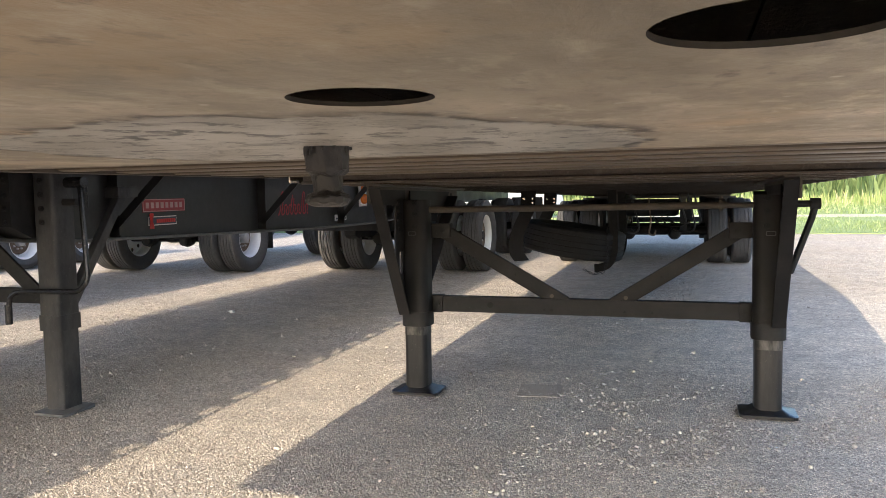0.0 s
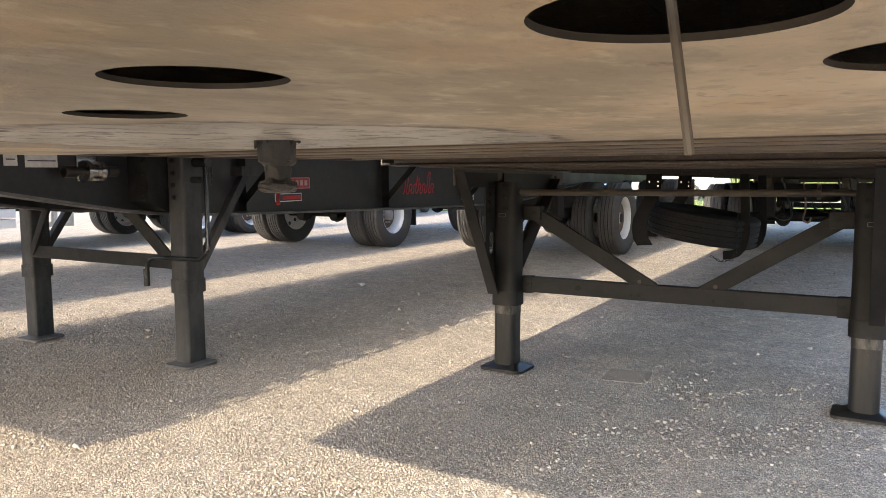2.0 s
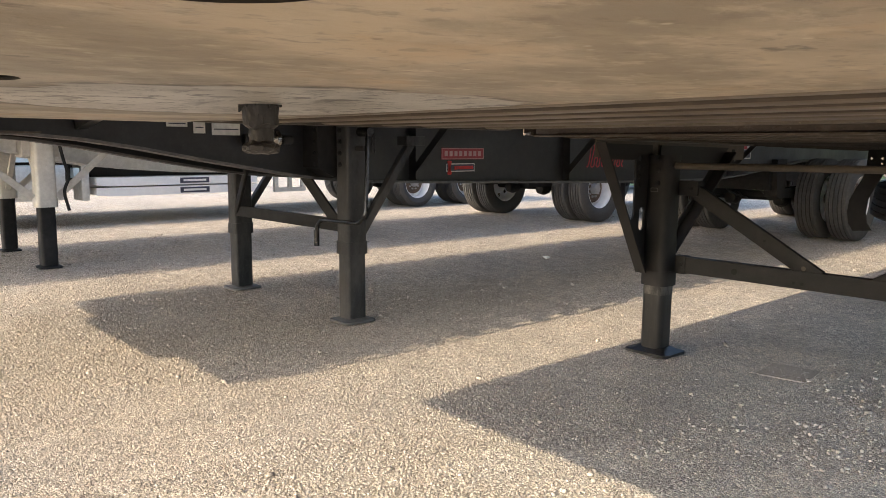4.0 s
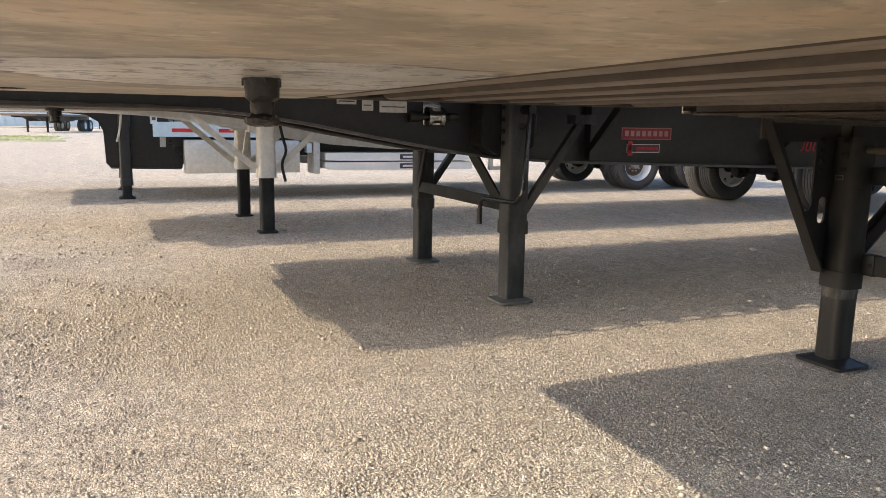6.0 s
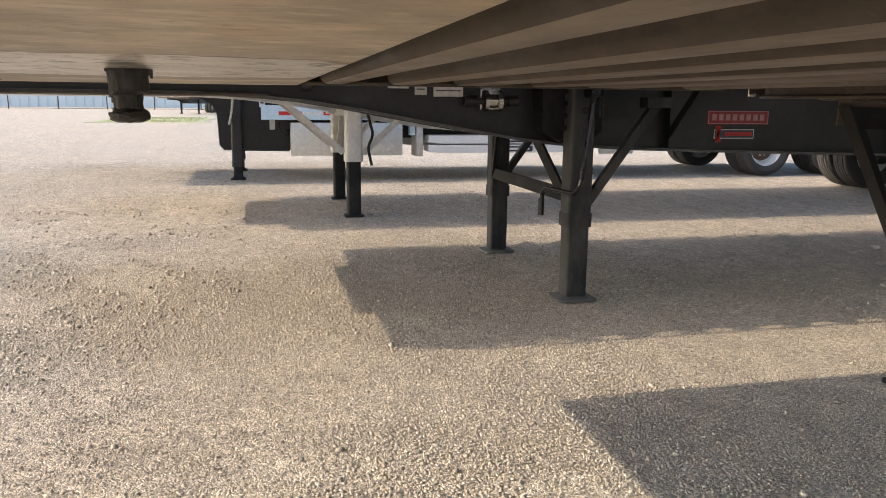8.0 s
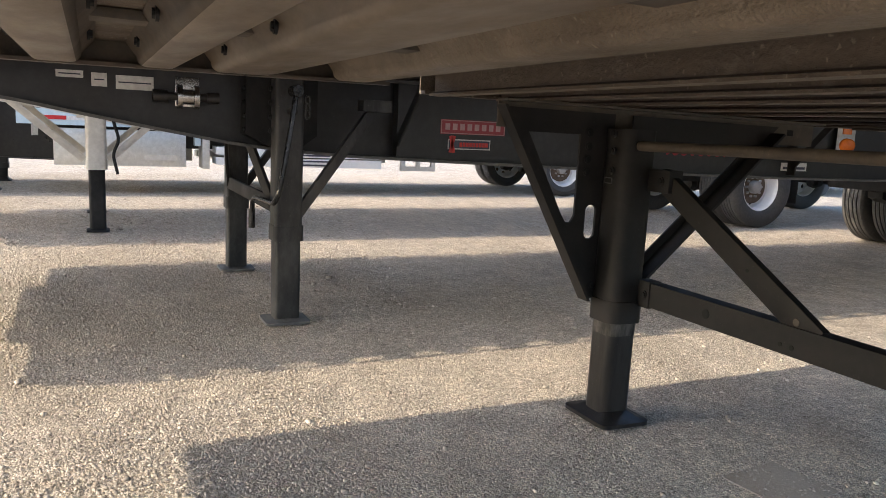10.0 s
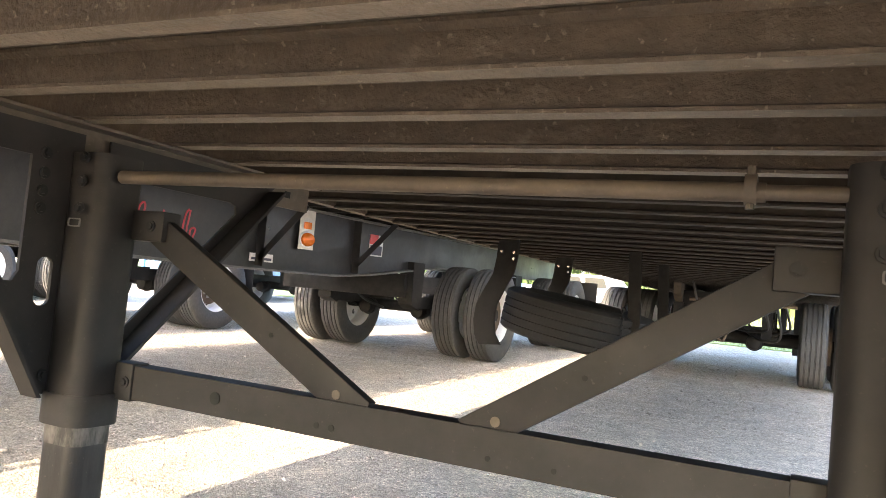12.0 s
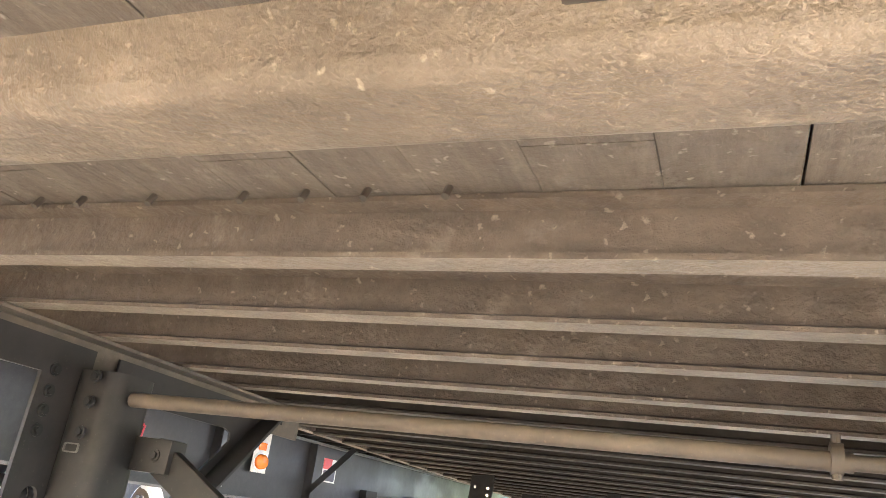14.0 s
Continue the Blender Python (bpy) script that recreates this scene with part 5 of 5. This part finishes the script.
def build_drop():
    t = drop
    for s in (-1, 1):
        x = DX + s * 0.6
        bm = bmesh.new()
        prism(bm, [(-2.2, 1.2), (0.2, 1.2), (0.55, 1.17), (0.70, 1.08), (0.76, 0.95), (0.78, 0.5), (0.84, 0.43), (1.78, 0.41), (1.86, 0.6), (11.6, 0.6), (11.6, 0.9), (1.75, 0.9), (1.5, 1.32), (-2.2, 1.32)], "x", x - 0.012, x + 0.012)
        ribbon(bm, [(-2.2, 1.19), (0.2, 1.19), (0.55, 1.16), (0.70, 1.07), (0.755, 0.95), (0.775, 0.5), (0.84, 0.42), (1.78, 0.40)], x - 0.06, x + 0.06, 0.014)
        part("main_beam", bm, black_paint, t)
        landing_leg(t, DX + s * 0.76, 1.03, 1.3, 0.22, 0.16, black_paint, black_steel, (0.26, 0.22))
        bm = bmesh.new()
        prism(bm, [(1.38, 1.08), (1.38, 0.88), (11.6, 0.88), (11.6, 1.08)], "x", DX + s * 1.24, DX + s * 1.29)
        part("side_rail", bm, pale_blue, t, "pale silver side rail")
        for k in range(15):
            bm = bmesh.new()
            y = 1.62 + 0.62 * k
            box(bm, DX + s * 1.29, DX + s * 1.294, y, y + 0.32, 0.945, 0.995)
            part("reflective_tape", bm, red_bright, t)
            bm = bmesh.new()
            box(bm, DX + s * 1.29, DX + s * 1.294, y + 0.325, y + 0.6, 0.945, 0.995)
            part("reflective_tape", bm, label_white, t)
        bm = bmesh.new()
        box(bm, DX + s * 1.0, DX + s * 1.27, 1.78, 3.38, 0.375, 0.84, 0.012)
        b = part("toolbox", bm, aluminium, t, "dented bare aluminium underbody toolbox")
        bm = bmesh.new()
        box(bm, DX + s * 1.27, DX + s * 1.276, 1.84, 3.32, 0.42, 0.80, 0.002)
        part("toolbox_door", bm, aluminium, b)
        bm = bmesh.new()
        box(bm, DX + s * 1.276, DX + s * 1.279, 2.85, 3.26, 0.46, 0.53)
        part("printed_bar", bm, dull_aluminium, b)
        # loading ramps carried under the deck
        for z in (0.40, 0.54):
            bm = bmesh.new()
            prism(bm, [(3.78, z + 0.02), (3.95, z), (6.2, z), (6.2, z + 0.12), (3.78, z + 0.12)], "x", DX + s * 0.85, DX + s * 1.24)
            r = part("loading_ramp", bm, white_panel, t, "long pale aluminium loading ramp")
            bm = bmesh.new()
            box(bm, DX + s * 1.24, DX + s * 1.245, 4.95, 5.4, z + 0.02, z + 0.1)
            part("sticker", bm, label_dark, r)
            bm = bmesh.new()
            box(bm, DX + s * 1.245, DX + s * 1.248, 5.0, 5.35, z + 0.045, z + 0.075)
            part("printed_bar", bm, label_white, r)
        bm = bmesh.new()
        holed(bm, rounded(6.55, 7.13, 0.37, 0.84, 0.02), [rounded(6.62, 6.81, 0.44, 0.77, 0.02), rounded(6.87, 7.06, 0.44, 0.77, 0.02)], "x", DX + s * 1.1, DX + s * 1.16)
        part("ramp_frame", bm, aluminium, t, "bare aluminium ramp holder frame")
        bm = bmesh.new()
        box(bm, DX + s * 0.9, DX + s * 1.2, 7.2, 8.1, 0.56, 0.87, 0.012)
        part("battery_box", bm, black_paint, t)
        bm = bmesh.new()
        box(bm, DX + s * 0.8, DX + s * 1.2, 3.6, 3.7, 0.35, 0.88, 0.01)
        part("ramp_bracket", bm, dull_aluminium, t)
        bm = bmesh.new()
        box(bm, DX + s * 1.05, DX + s * 1.2, 3.5, 3.58, 0.66, 0.8, 0.01)
        part("side_lamp", bm, pale_blue, t)
        bm = bmesh.new()
        box(bm, DX + s * 0.615, DX + s * 0.62, 1.5, 1.58, 0.72, 0.86)
        part("sticker", bm, label_white, t)
        bm = bmesh.new()
        tube(bm, smooth_path([(DX + s * 0.88, 1.0, 1.22), (DX + s * 0.88, 0.98, 1.0), (DX + s * 0.88, 0.93, 0.80)]), 0.016)
        part("crank_handle", bm, dull_aluminium, t)
    n = 10
    for k in range(n):
        w = 2.44 / n
        bm = bmesh.new()
        box(bm, DX - 1.22 + k * w + 0.002, DX - 1.22 + (k + 1) * w - 0.002, 1.5, 11.6, 1.03, 1.07)
        part("deck_board", bm, floor_wood, t)
    bm = bmesh.new()
    box(bm, DX - 1.29, DX + 1.29, -2.2, 1.45, 1.32, 1.42, 0.01)
    part("upper_deck", bm, black_paint, t)
    bm = bmesh.new()
    box(bm, DX - 0.59, DX + 0.59, 0.82, 0.86, 0.45, 1.3)
    box(bm, DX - 0.59, DX + 0.59, 1.75, 1.8, 0.42, 1.03)
    part("neck_wall", bm, black_paint, t)
    bm = bmesh.new()
    box(bm, DX + 1.0, DX + 1.2, 1.36, 1.44, 1.05, 1.34, 0.004)
    panel = part("number_plate_panel", bm, label_white, t)
    for z in (1.1, 1.22):
        bm = bmesh.new()
        box(bm, DX + 1.2, DX + 1.203, 1.375, 1.425, z, z + 0.08)
        part("printed_bar", bm, label_dark, panel)
    for y in (9.5, 10.8):
        axle(t, DX, 1.14, y, 0.45)
        dual(t, DX + 1.14, y, 0.45, 0.45, 0.26, 1, rim_white)
        dual(t, DX - 1.14, y, 0.45, 0.45, 0.26, -1, rim_white)
    bm = bmesh.new()
    box(bm, DX + 0.7, DX + 1.25, 11.4, 11.41, 0.25, 0.9)
    part("mud_flap", bm, hose_rubber, t)


build_drop()


# ---- far trailers, fence, field ----
def far_flatbed(name, at, turn, mat, label):
    t = thing(name, (0, 0, 0), label, "trailer", "far parked trailers")
    bm = bmesh.new()
    box(bm, -1.3, 1.3, 0, 13, 1.25, 1.42, 0.01)
    part("deck", bm, mat, t)
    for s in (-1, 1):
        bm = bmesh.new()
        prism(bm, [(0, 1.15), (1.8, 1.12), (3.0, 0.85), (9, 0.85), (9.6, 0.95), (13, 0.95), (13, 1.25), (0, 1.25)], "x", s * 0.48 - 0.05, s * 0.48 + 0.05)
        part("main_beam", bm, black_paint, t)
        landing_leg(t, s * 0.75, 3.2, 1.2, 0.45, 0.15, black_steel, black_steel)
        for y in (10.0, 11.3):
            dual(t, s * 1.14, y, 0.5, 0.5, 0.27, s, rim_white)
    t.matrix_basis = pose(*at, 0, 0, turn)
    return t


first = far_flatbed("far_flatbed_trailer", (-64.0, -5.2, 0), 72, rust_steel, "distant rusty flatbed trailer on landing legs")
copy_thing(first, pose(-76, 5.5, 0, 0, 0, 80))


# added shape, no real building: supplies the pale haze of the low sky
def build_sky_backdrop():
    w = thing("sky_backdrop", (-118, 0, 0), "long pale blue ribbed backdrop for hazy sky behind the fence", "building")
    bm = bmesh.new()
    for k in range(150):
        y = -110 + 1.2 * k
        box(bm, -118, -117.9, y, y + 0.9, 0, 7)
    box(bm, -130, -118, -110, 70, 0, 7)
    part("wall", bm, haze_tone, w)
    bm = bmesh.new()
    prism(bm, [(-131, 7), (-117, 7), (-117, 7.25), (-124, 9), (-131, 7.25)], "y", -111, 71)
    part("roof", bm, haze_tone, w)


haze_tone = painted("haze_tone", (0.62, 0.66, 0.67), (0.67, 0.7, 0.7), (0.55, 0.57, 0.56), 0.6, dirt_amount=0.2, grain=1.0)
build_sky_backdrop()


def build_fence():
    f = thing("chain_link_fence", (-92, 0, 0), "distant galvanised chain-link fence on steel posts", "fence")
    bm = bmesh.new()
    rod(bm, (0, 0, 0), (0, 0, 2.6), 0.06, 8)
    me = finish(bm, "fence_post", worn_steel)
    for k in range(36):
        shared("fence_post", me, f, (-92 + 0.06 * k, -60 + 5.0 * k, 0))
    for z in (0.1, 2.5):
        bm = bmesh.new()
        bar(bm, (-92, -60, z), (-89.9, 115, z), 0.05, 0.05)
        part("fence_rail", bm, worn_steel, f)


build_fence()


def blades(name, mat, count, area, low, high, width, label, lean=0.3):
    """Many thin upright leaves over an area, as one sheet of growth."""
    rng = np.random.default_rng(5 + count)
    x = rng.uniform(area[0], area[1], count)
    y = rng.uniform(area[2], area[3], count)
    h = rng.uniform(low, high, count) * (0.6 + 0.4 * np.sin(x * 0.8) * np.cos(y * 0.7))
    a = rng.uniform(0, math.tau, count)
    lx, ly = rng.normal(0, lean, count) * h, rng.normal(0, lean, count) * h
    dx, dy = np.cos(a) * width, np.sin(a) * width
    v = np.empty((count, 4, 3))
    v[:, 0] = np.stack([x - dx, y - dy, 0 * x], 1)
    v[:, 1] = np.stack([x + dx, y + dy, 0 * x], 1)
    v[:, 2] = np.stack([x + dx * 0.6 + lx * 0.4, y + dy * 0.6 + ly * 0.4, h * 0.6], 1)
    v[:, 3] = np.stack([x + lx, y + ly, h], 1)
    base = np.arange(count)[:, None] * 4
    me = bpy.data.meshes.new(name)
    me.from_pydata(v.reshape(-1, 3).tolist(), [], (base + [0, 1, 2, 3]).tolist())
    me.materials.append(mat)
    ob = new(name, me)
    return tagged(ob, label, "grass", kind="stuff")


sheet("grass_verge", -30, 45, 19.6, 29.5, 0.02, soil_mat, "patchy green grass verge beyond the gravel", wobble=1.0)
sheet("pale_track", -60, 90, 29.5, 32.5, 0.012, track_mat, "pale dusty track through the grass", wobble=0.6)
sheet("field", -90, 160, 32.3, 300, 0.02, soil_mat, "flat green field of tall grass")
sheet("grass_island", -52, -40, -7.0, -1.5, 0.012, dry_soil, "thin grass island in the gravel lot")
blades("verge_grass", grass_mat, 26000, (-12, 24, 19.7, 29.3), 0.06, 0.22, 0.012, "short green grass along the lot's edge")
blades("field_grass", grass_mat, 30000, (-25, 50, 32.6, 60), 0.15, 0.45, 0.03, "tall green grass in the field")
blades("reeds", reed_mat, 9000, (-20, 48, 44, 58), 0.5, 1.1, 0.04, "pale green reeds standing in the field", 0.12)
blades("hedge", leaf_mat, 15000, (-30, 60, 59, 65), 1.6, 4.2, 0.16, "dense green shrubs beyond the field", 0.2)
blades("island_grass", reed_mat, 2600, (-51.5, -40.5, -6.7, -1.8), 0.05, 0.16, 0.015, "short grass on the island")


def tree_mesh(seed, height):
    """Trunk and limbs in one bmesh, leaf clumps in another."""
    rng = random.Random(seed)
    wood = bmesh.new()
    tips = []
    trunk = [Vector((0, 0, 0))]
    for k in range(5):
        trunk.append(trunk[-1] + Vector((rng.uniform(-0.15, 0.15), rng.uniform(-0.15, 0.15), height * 0.13)))
    for k, (a, b) in enumerate(zip(trunk, trunk[1:])):
        rod(wood, a, b, height * (0.028 - 0.004 * k), 8, height * (0.028 - 0.004 * (k + 1)))
    for k in range(9):
        s = trunk[rng.randint(2, 5)]
        an = rng.uniform(0, math.tau)
        e = s + Vector((math.cos(an), math.sin(an), rng.uniform(0.3, 1.0))) * height * rng.uniform(0.16, 0.34)
        rod(wood, s, e, height * 0.01, 6, height * 0.004)
        tips += [e, s.lerp(e, 0.6)]
    tips.append(trunk[-1] + Vector((0, 0, height * 0.15)))
    nr = np.random.default_rng(seed)
    pts = []
    for tip in tips:
        n = 130
        d = nr.normal(0, 1, (n, 3))
        d /= np.linalg.norm(d, axis=1)[:, None]
        pts.append(np.array(tip) + d * (nr.uniform(0.3, 1, n) ** 0.5)[:, None] * height * 0.13 * np.array([1.1, 1.1, 0.8]))
    pts = np.concatenate(pts)
    u = nr.normal(0, 1, pts.shape) * height * 0.018
    w = nr.normal(0, 1, pts.shape) * height * 0.018
    v = np.stack([pts - u, pts + w, pts + u, pts - w], 1).reshape(-1, 3)
    leaves = bpy.data.meshes.new("crown")
    leaves.from_pydata(v.tolist(), [], (np.arange(len(pts))[:, None] * 4 + [0, 1, 2, 3]).tolist())
    leaves.materials.append(leaf_mat)
    return finish(wood, "trunk", bark_mat), leaves


TREES = [tree_mesh(k, h) for k, h in ((1, 6.5), (2, 8.0), (3, 5.0))]
rng = random.Random(8)
for k in range(46):
    x = -45 + 2.9 * k + rng.uniform(-1.2, 1.2)
    y = 62 + 7 * (k % 2) + rng.uniform(-2, 3)
    tree = thing("tree", (x, y, 0), "distant broadleaf tree with an uneven green crown", "tree", "trees behind the field")
    wood, crown = TREES[k % 3]
    for name, me in (("trunk", wood), ("crown", crown)):
        ob = new(name, me)
        ob.parent = tree
    tree.rotation_euler = (0, 0, rng.uniform(0, 6))


# ---- parked vehicles and a container far behind ----
def car(name, at, turn, paint, label):
    c = thing(name, (0, 0, 0), label, "car", "far parked cars")
    bm = bmesh.new()
    prism(bm, [(-2.2, 0.35), (2.2, 0.35), (2.25, 0.7), (2.1, 0.95), (1.1, 1.02), (0.45, 1.02), (-1.6, 1.02), (-2.2, 0.95), (-2.25, 0.6)], "x", -0.9, 0.9)
    bmesh.ops.bevel(bm, geom=list(bm.edges), offset=0.06, segments=2, affect="EDGES")
    part("body", bm, paint, c)
    bm = bmesh.new()
    prism(bm, [(1.0, 1.0), (0.4, 1.5), (-1.2, 1.52), (-1.7, 1.0)], "x", -0.78, 0.78)
    bmesh.ops.bevel(bm, geom=list(bm.edges), offset=0.05, segments=2, affect="EDGES")
    cab = part("cabin", bm, paint, c)
    for s in (-1, 1):
        for y0, y1 in ((-1.35, -0.45), (-0.38, 0.62)):
            bm = bmesh.new()
            prism(bm, [(y1, 1.05), (y1 - 0.32 if y1 > 0 else y1, 1.42), (y0 + 0.15, 1.42), (y0, 1.05)], "x", s * 0.775, s * 0.79)
            part("window", bm, glass_dark, cab)
        for y in (-1.4, 1.4):
            bm = bmesh.new()
            lathe(bm, [(-0.1, 0.2), (-0.1, 0.3), (-0.08, 0.33), (0.08, 0.33), (0.1, 0.3), (0.1, 0.2), (0.07, 0.0)], (s * 0.82, y, 0.33), "x", 20)
            part("wheel", bm, rubber, c)
    c.matrix_basis = pose(*at, 0, 0, turn)


car("parked_car", (-7.2, 31.0, 0.01), 80, white_panel, "white parked car on the pale track")
car("parked_car", (-11.5, 30.7, 0.01), 95, blue_paint, "blue parked car on the pale track")


car("parked_car", (-11.6, 17.3, 0.0), 15, blue_paint, "blue parked car behind the trailers")


def build_container():
    c = thing("shipping_container", (-22, 30.5, 0), "long blue corrugated steel shipping container", "container")
    x0, x1, y0, y1 = -28.0, -15.8, 29.3, 31.7
    bm = bmesh.new()
    line = []
    for k in range(44):
        u = x0 + (x1 - x0) * k / 44
        d = (x1 - x0) / 44
        line += [(u, y0), (u + d * 0.35, y0), (u + d * 0.5, y0 + 0.05), (u + d * 0.85, y0 + 0.05)]
    prism(bm, line + [(x1, y0), (x1, y1), (x0, y1)], "z", 0.15, 2.6)
    part("wall", bm, blue_paint, c)
    bm = bmesh.new()
    for x in (x0, x1):
        for y in (y0, y1):
            box(bm, x - 0.08, x + 0.08, y - 0.08, y + 0.08, 0.0, 2.68, 0.01)
    for z in (0.12, 2.62):
        box(bm, x0, x1, y0 - 0.04, y0 + 0.06, z - 0.07, z + 0.07, 0.01)
    part("frame", bm, blue_paint, c)


build_container()


# ---- things lying on the ground ----
def build_plate():
    p = thing("steel_plate", (-0.79, 4.15, 0), "small square grey rust-stained plate lying on the gravel", "plate")
    bm = bmesh.new()
    rim = [(u * 0.985 - v * 0.1, u * 0.12 + v * 0.985) for u, v in rounded(-0.12, 0.12, -0.13, 0.13, 0.02)]
    prism(bm, [(-0.77 + u, 4.14 + v) for u, v in rim], "z", -0.012, -0.0006)
    part("sheet", bm, stained_plate, p)
    q = thing("paper_scrap", (-4.1, 6.18, 0), "crumpled white paper scrap lying on the gravel", "litter")
    bm = bmesh.new()
    bmesh.ops.create_icosphere(bm, subdivisions=3, radius=0.032)
    for v in bm.verts:
        v.co *= 0.75 + 0.5 * noise.noise(v.co * 45)
        v.co = Vector((v.co.x * 1.3, v.co.y, v.co.z * 0.5)) + Vector((-4.1, 6.18, 0.022))
    part("paper", bm, label_white, q)


stained_plate = painted("stained_plate", (0.47, 0.415, 0.345), (0.53, 0.475, 0.4), (0.38, 0.26, 0.18), 0.95, 0.0, 0.4, 60, relief=0.8)
build_plate()


# ---- loose stones ----
def scatter(name, mat, seed, zones, base, faces, label):
    """Stones of one kind over the zones, joined: (count, (x0, x1, y0, y1), (least, most radius), patchiness)."""
    nr = np.random.default_rng(seed)
    xs, ys, ss = [], [], []
    for count, (x0, x1, y0, y1), (s0, s1), patchy in zones:
        x, y = nr.uniform(x0, x1, count), nr.uniform(y0, y1, count)
        wave = np.sin(x * 1.7 + 1.3 * np.sin(y * 0.9)) * np.cos(y * 1.3 + x * 0.4) + 0.7 * np.sin(x * 4.1 - y * 3.3) * np.cos(y * 3.7) + 0.5 * np.sin(x * 9.3 + 2.0 * np.sin(y * 5.1)) * np.cos(y * 8.7 - x * 3.1)
        keep = nr.uniform(0, 1, count) < 1 - patchy * (wave < 0.1)
        xs.append(x[keep]), ys.append(y[keep])
        ss.append(s0 + (s1 - s0) * nr.uniform(0, 1, keep.sum()) ** 2.7)
    x, y, s = np.concatenate(xs), np.concatenate(ys), np.concatenate(ss)
    n, k = len(x), len(base)
    a = nr.uniform(0, math.tau, n)
    v = base[None] * nr.uniform(0.65, 1.3, (n, k, 1)) * s[:, None, None] * nr.uniform(0.65, 1.3, (n, 1, 3)) * np.array([1, 1, 0.7])
    c, d = np.cos(a)[:, None], np.sin(a)[:, None]
    v = np.stack([v[..., 0] * c - v[..., 1] * d + x[:, None], v[..., 0] * d + v[..., 1] * c + y[:, None], v[..., 2] + 0.15 * s[:, None]], -1)
    me = bpy.data.meshes.new(name)
    f = (np.arange(n)[:, None, None] * k + np.array(faces)[None]).reshape(-1, 3)
    me.vertices.add(n * k)
    me.vertices.foreach_set("co", v.reshape(-1))
    me.loops.add(len(f) * 3)
    me.loops.foreach_set("vertex_index", f.reshape(-1).astype(np.int32))
    me.polygons.add(len(f))
    me.polygons.foreach_set("loop_start", np.arange(0, len(f) * 3, 3, dtype=np.int32))
    me.update(calc_edges=True)
    me.materials.append(mat)
    tagged(new(name, me), label, "gravel", kind="stuff")


CHIP = np.array([(1, 0.1, -0.35), (0.25, 1, -0.35), (-0.9, 0.55, -0.35), (-0.7, -0.75, -0.35), (0.5, -0.9, -0.35), (0.35, 0.2, 0.75), (-0.35, -0.15, 0.65)], float)
CHIP_FACES = [(0, 1, 5), (1, 2, 5), (2, 6, 5), (2, 3, 6), (3, 4, 6), (4, 5, 6), (4, 0, 5)]
ROUND = np.array([(1, 1, 1), (-1, 1, 1), (-1, -1, 1), (1, -1, 1), (1, 1, -1), (-1, 1, -1), (-1, -1, -1), (1, -1, -1), (0, 0, 1.5), (1.5, 0, 0), (-1.5, 0, 0), (0, 1.5, 0), (0, -1.5, 0)], float) * 0.58
ROUND_FACES = [(0, 1, 8), (1, 2, 8), (2, 3, 8), (3, 0, 8), (4, 0, 9), (7, 4, 9), (3, 7, 9), (0, 3, 9), (1, 5, 10), (5, 6, 10), (6, 2, 10), (2, 1, 10), (1, 0, 11), (5, 1, 11), (4, 5, 11), (0, 4, 11), (3, 2, 12), (7, 3, 12), (6, 7, 12), (2, 6, 12)]
scatter("gravel_chips", stones_mat, 11, [(170000, (-3.6, 1.7, 0.6, 4.8), (0.0016, 0.0066), 0.6), (30000, (-8, 3, -3, 8), (0.002, 0.008), 0.7), (230000, (-5.6, 0.9, -1.9, 3.0), (0.0018, 0.0082), 0.7), (110000, (-14, -2.6, -5, 4), (0.0032, 0.0135), 0.65), (40000, (-22, -5, -11, 12), (0.006, 0.016), 0.6), (14000, (-8, 3, 8, 16), (0.007, 0.016), 0.6)], CHIP, CHIP_FACES, "fine crushed limestone chips covering the lot")
scatter("gravel_stones", stones_mat, 12, [(5500, (-9, 2.5, -4, 7), (0.005, 0.0115), 0.9), (420, (-9, 2.5, -3.5, 8), (0.009, 0.018), 0.5), (5000, (-0.7, 1.5, 2.1, 4.7), (0.004, 0.012), 0.85), (2600, (-3.4, -0.4, -1.4, 0.9), (0.004, 0.013), 0.85), (4200, (-7.5, -3.0, -2.2, 1.2), (0.006, 0.017), 0.92)], ROUND, ROUND_FACES, "loose limestone pebbles scattered on the ground")
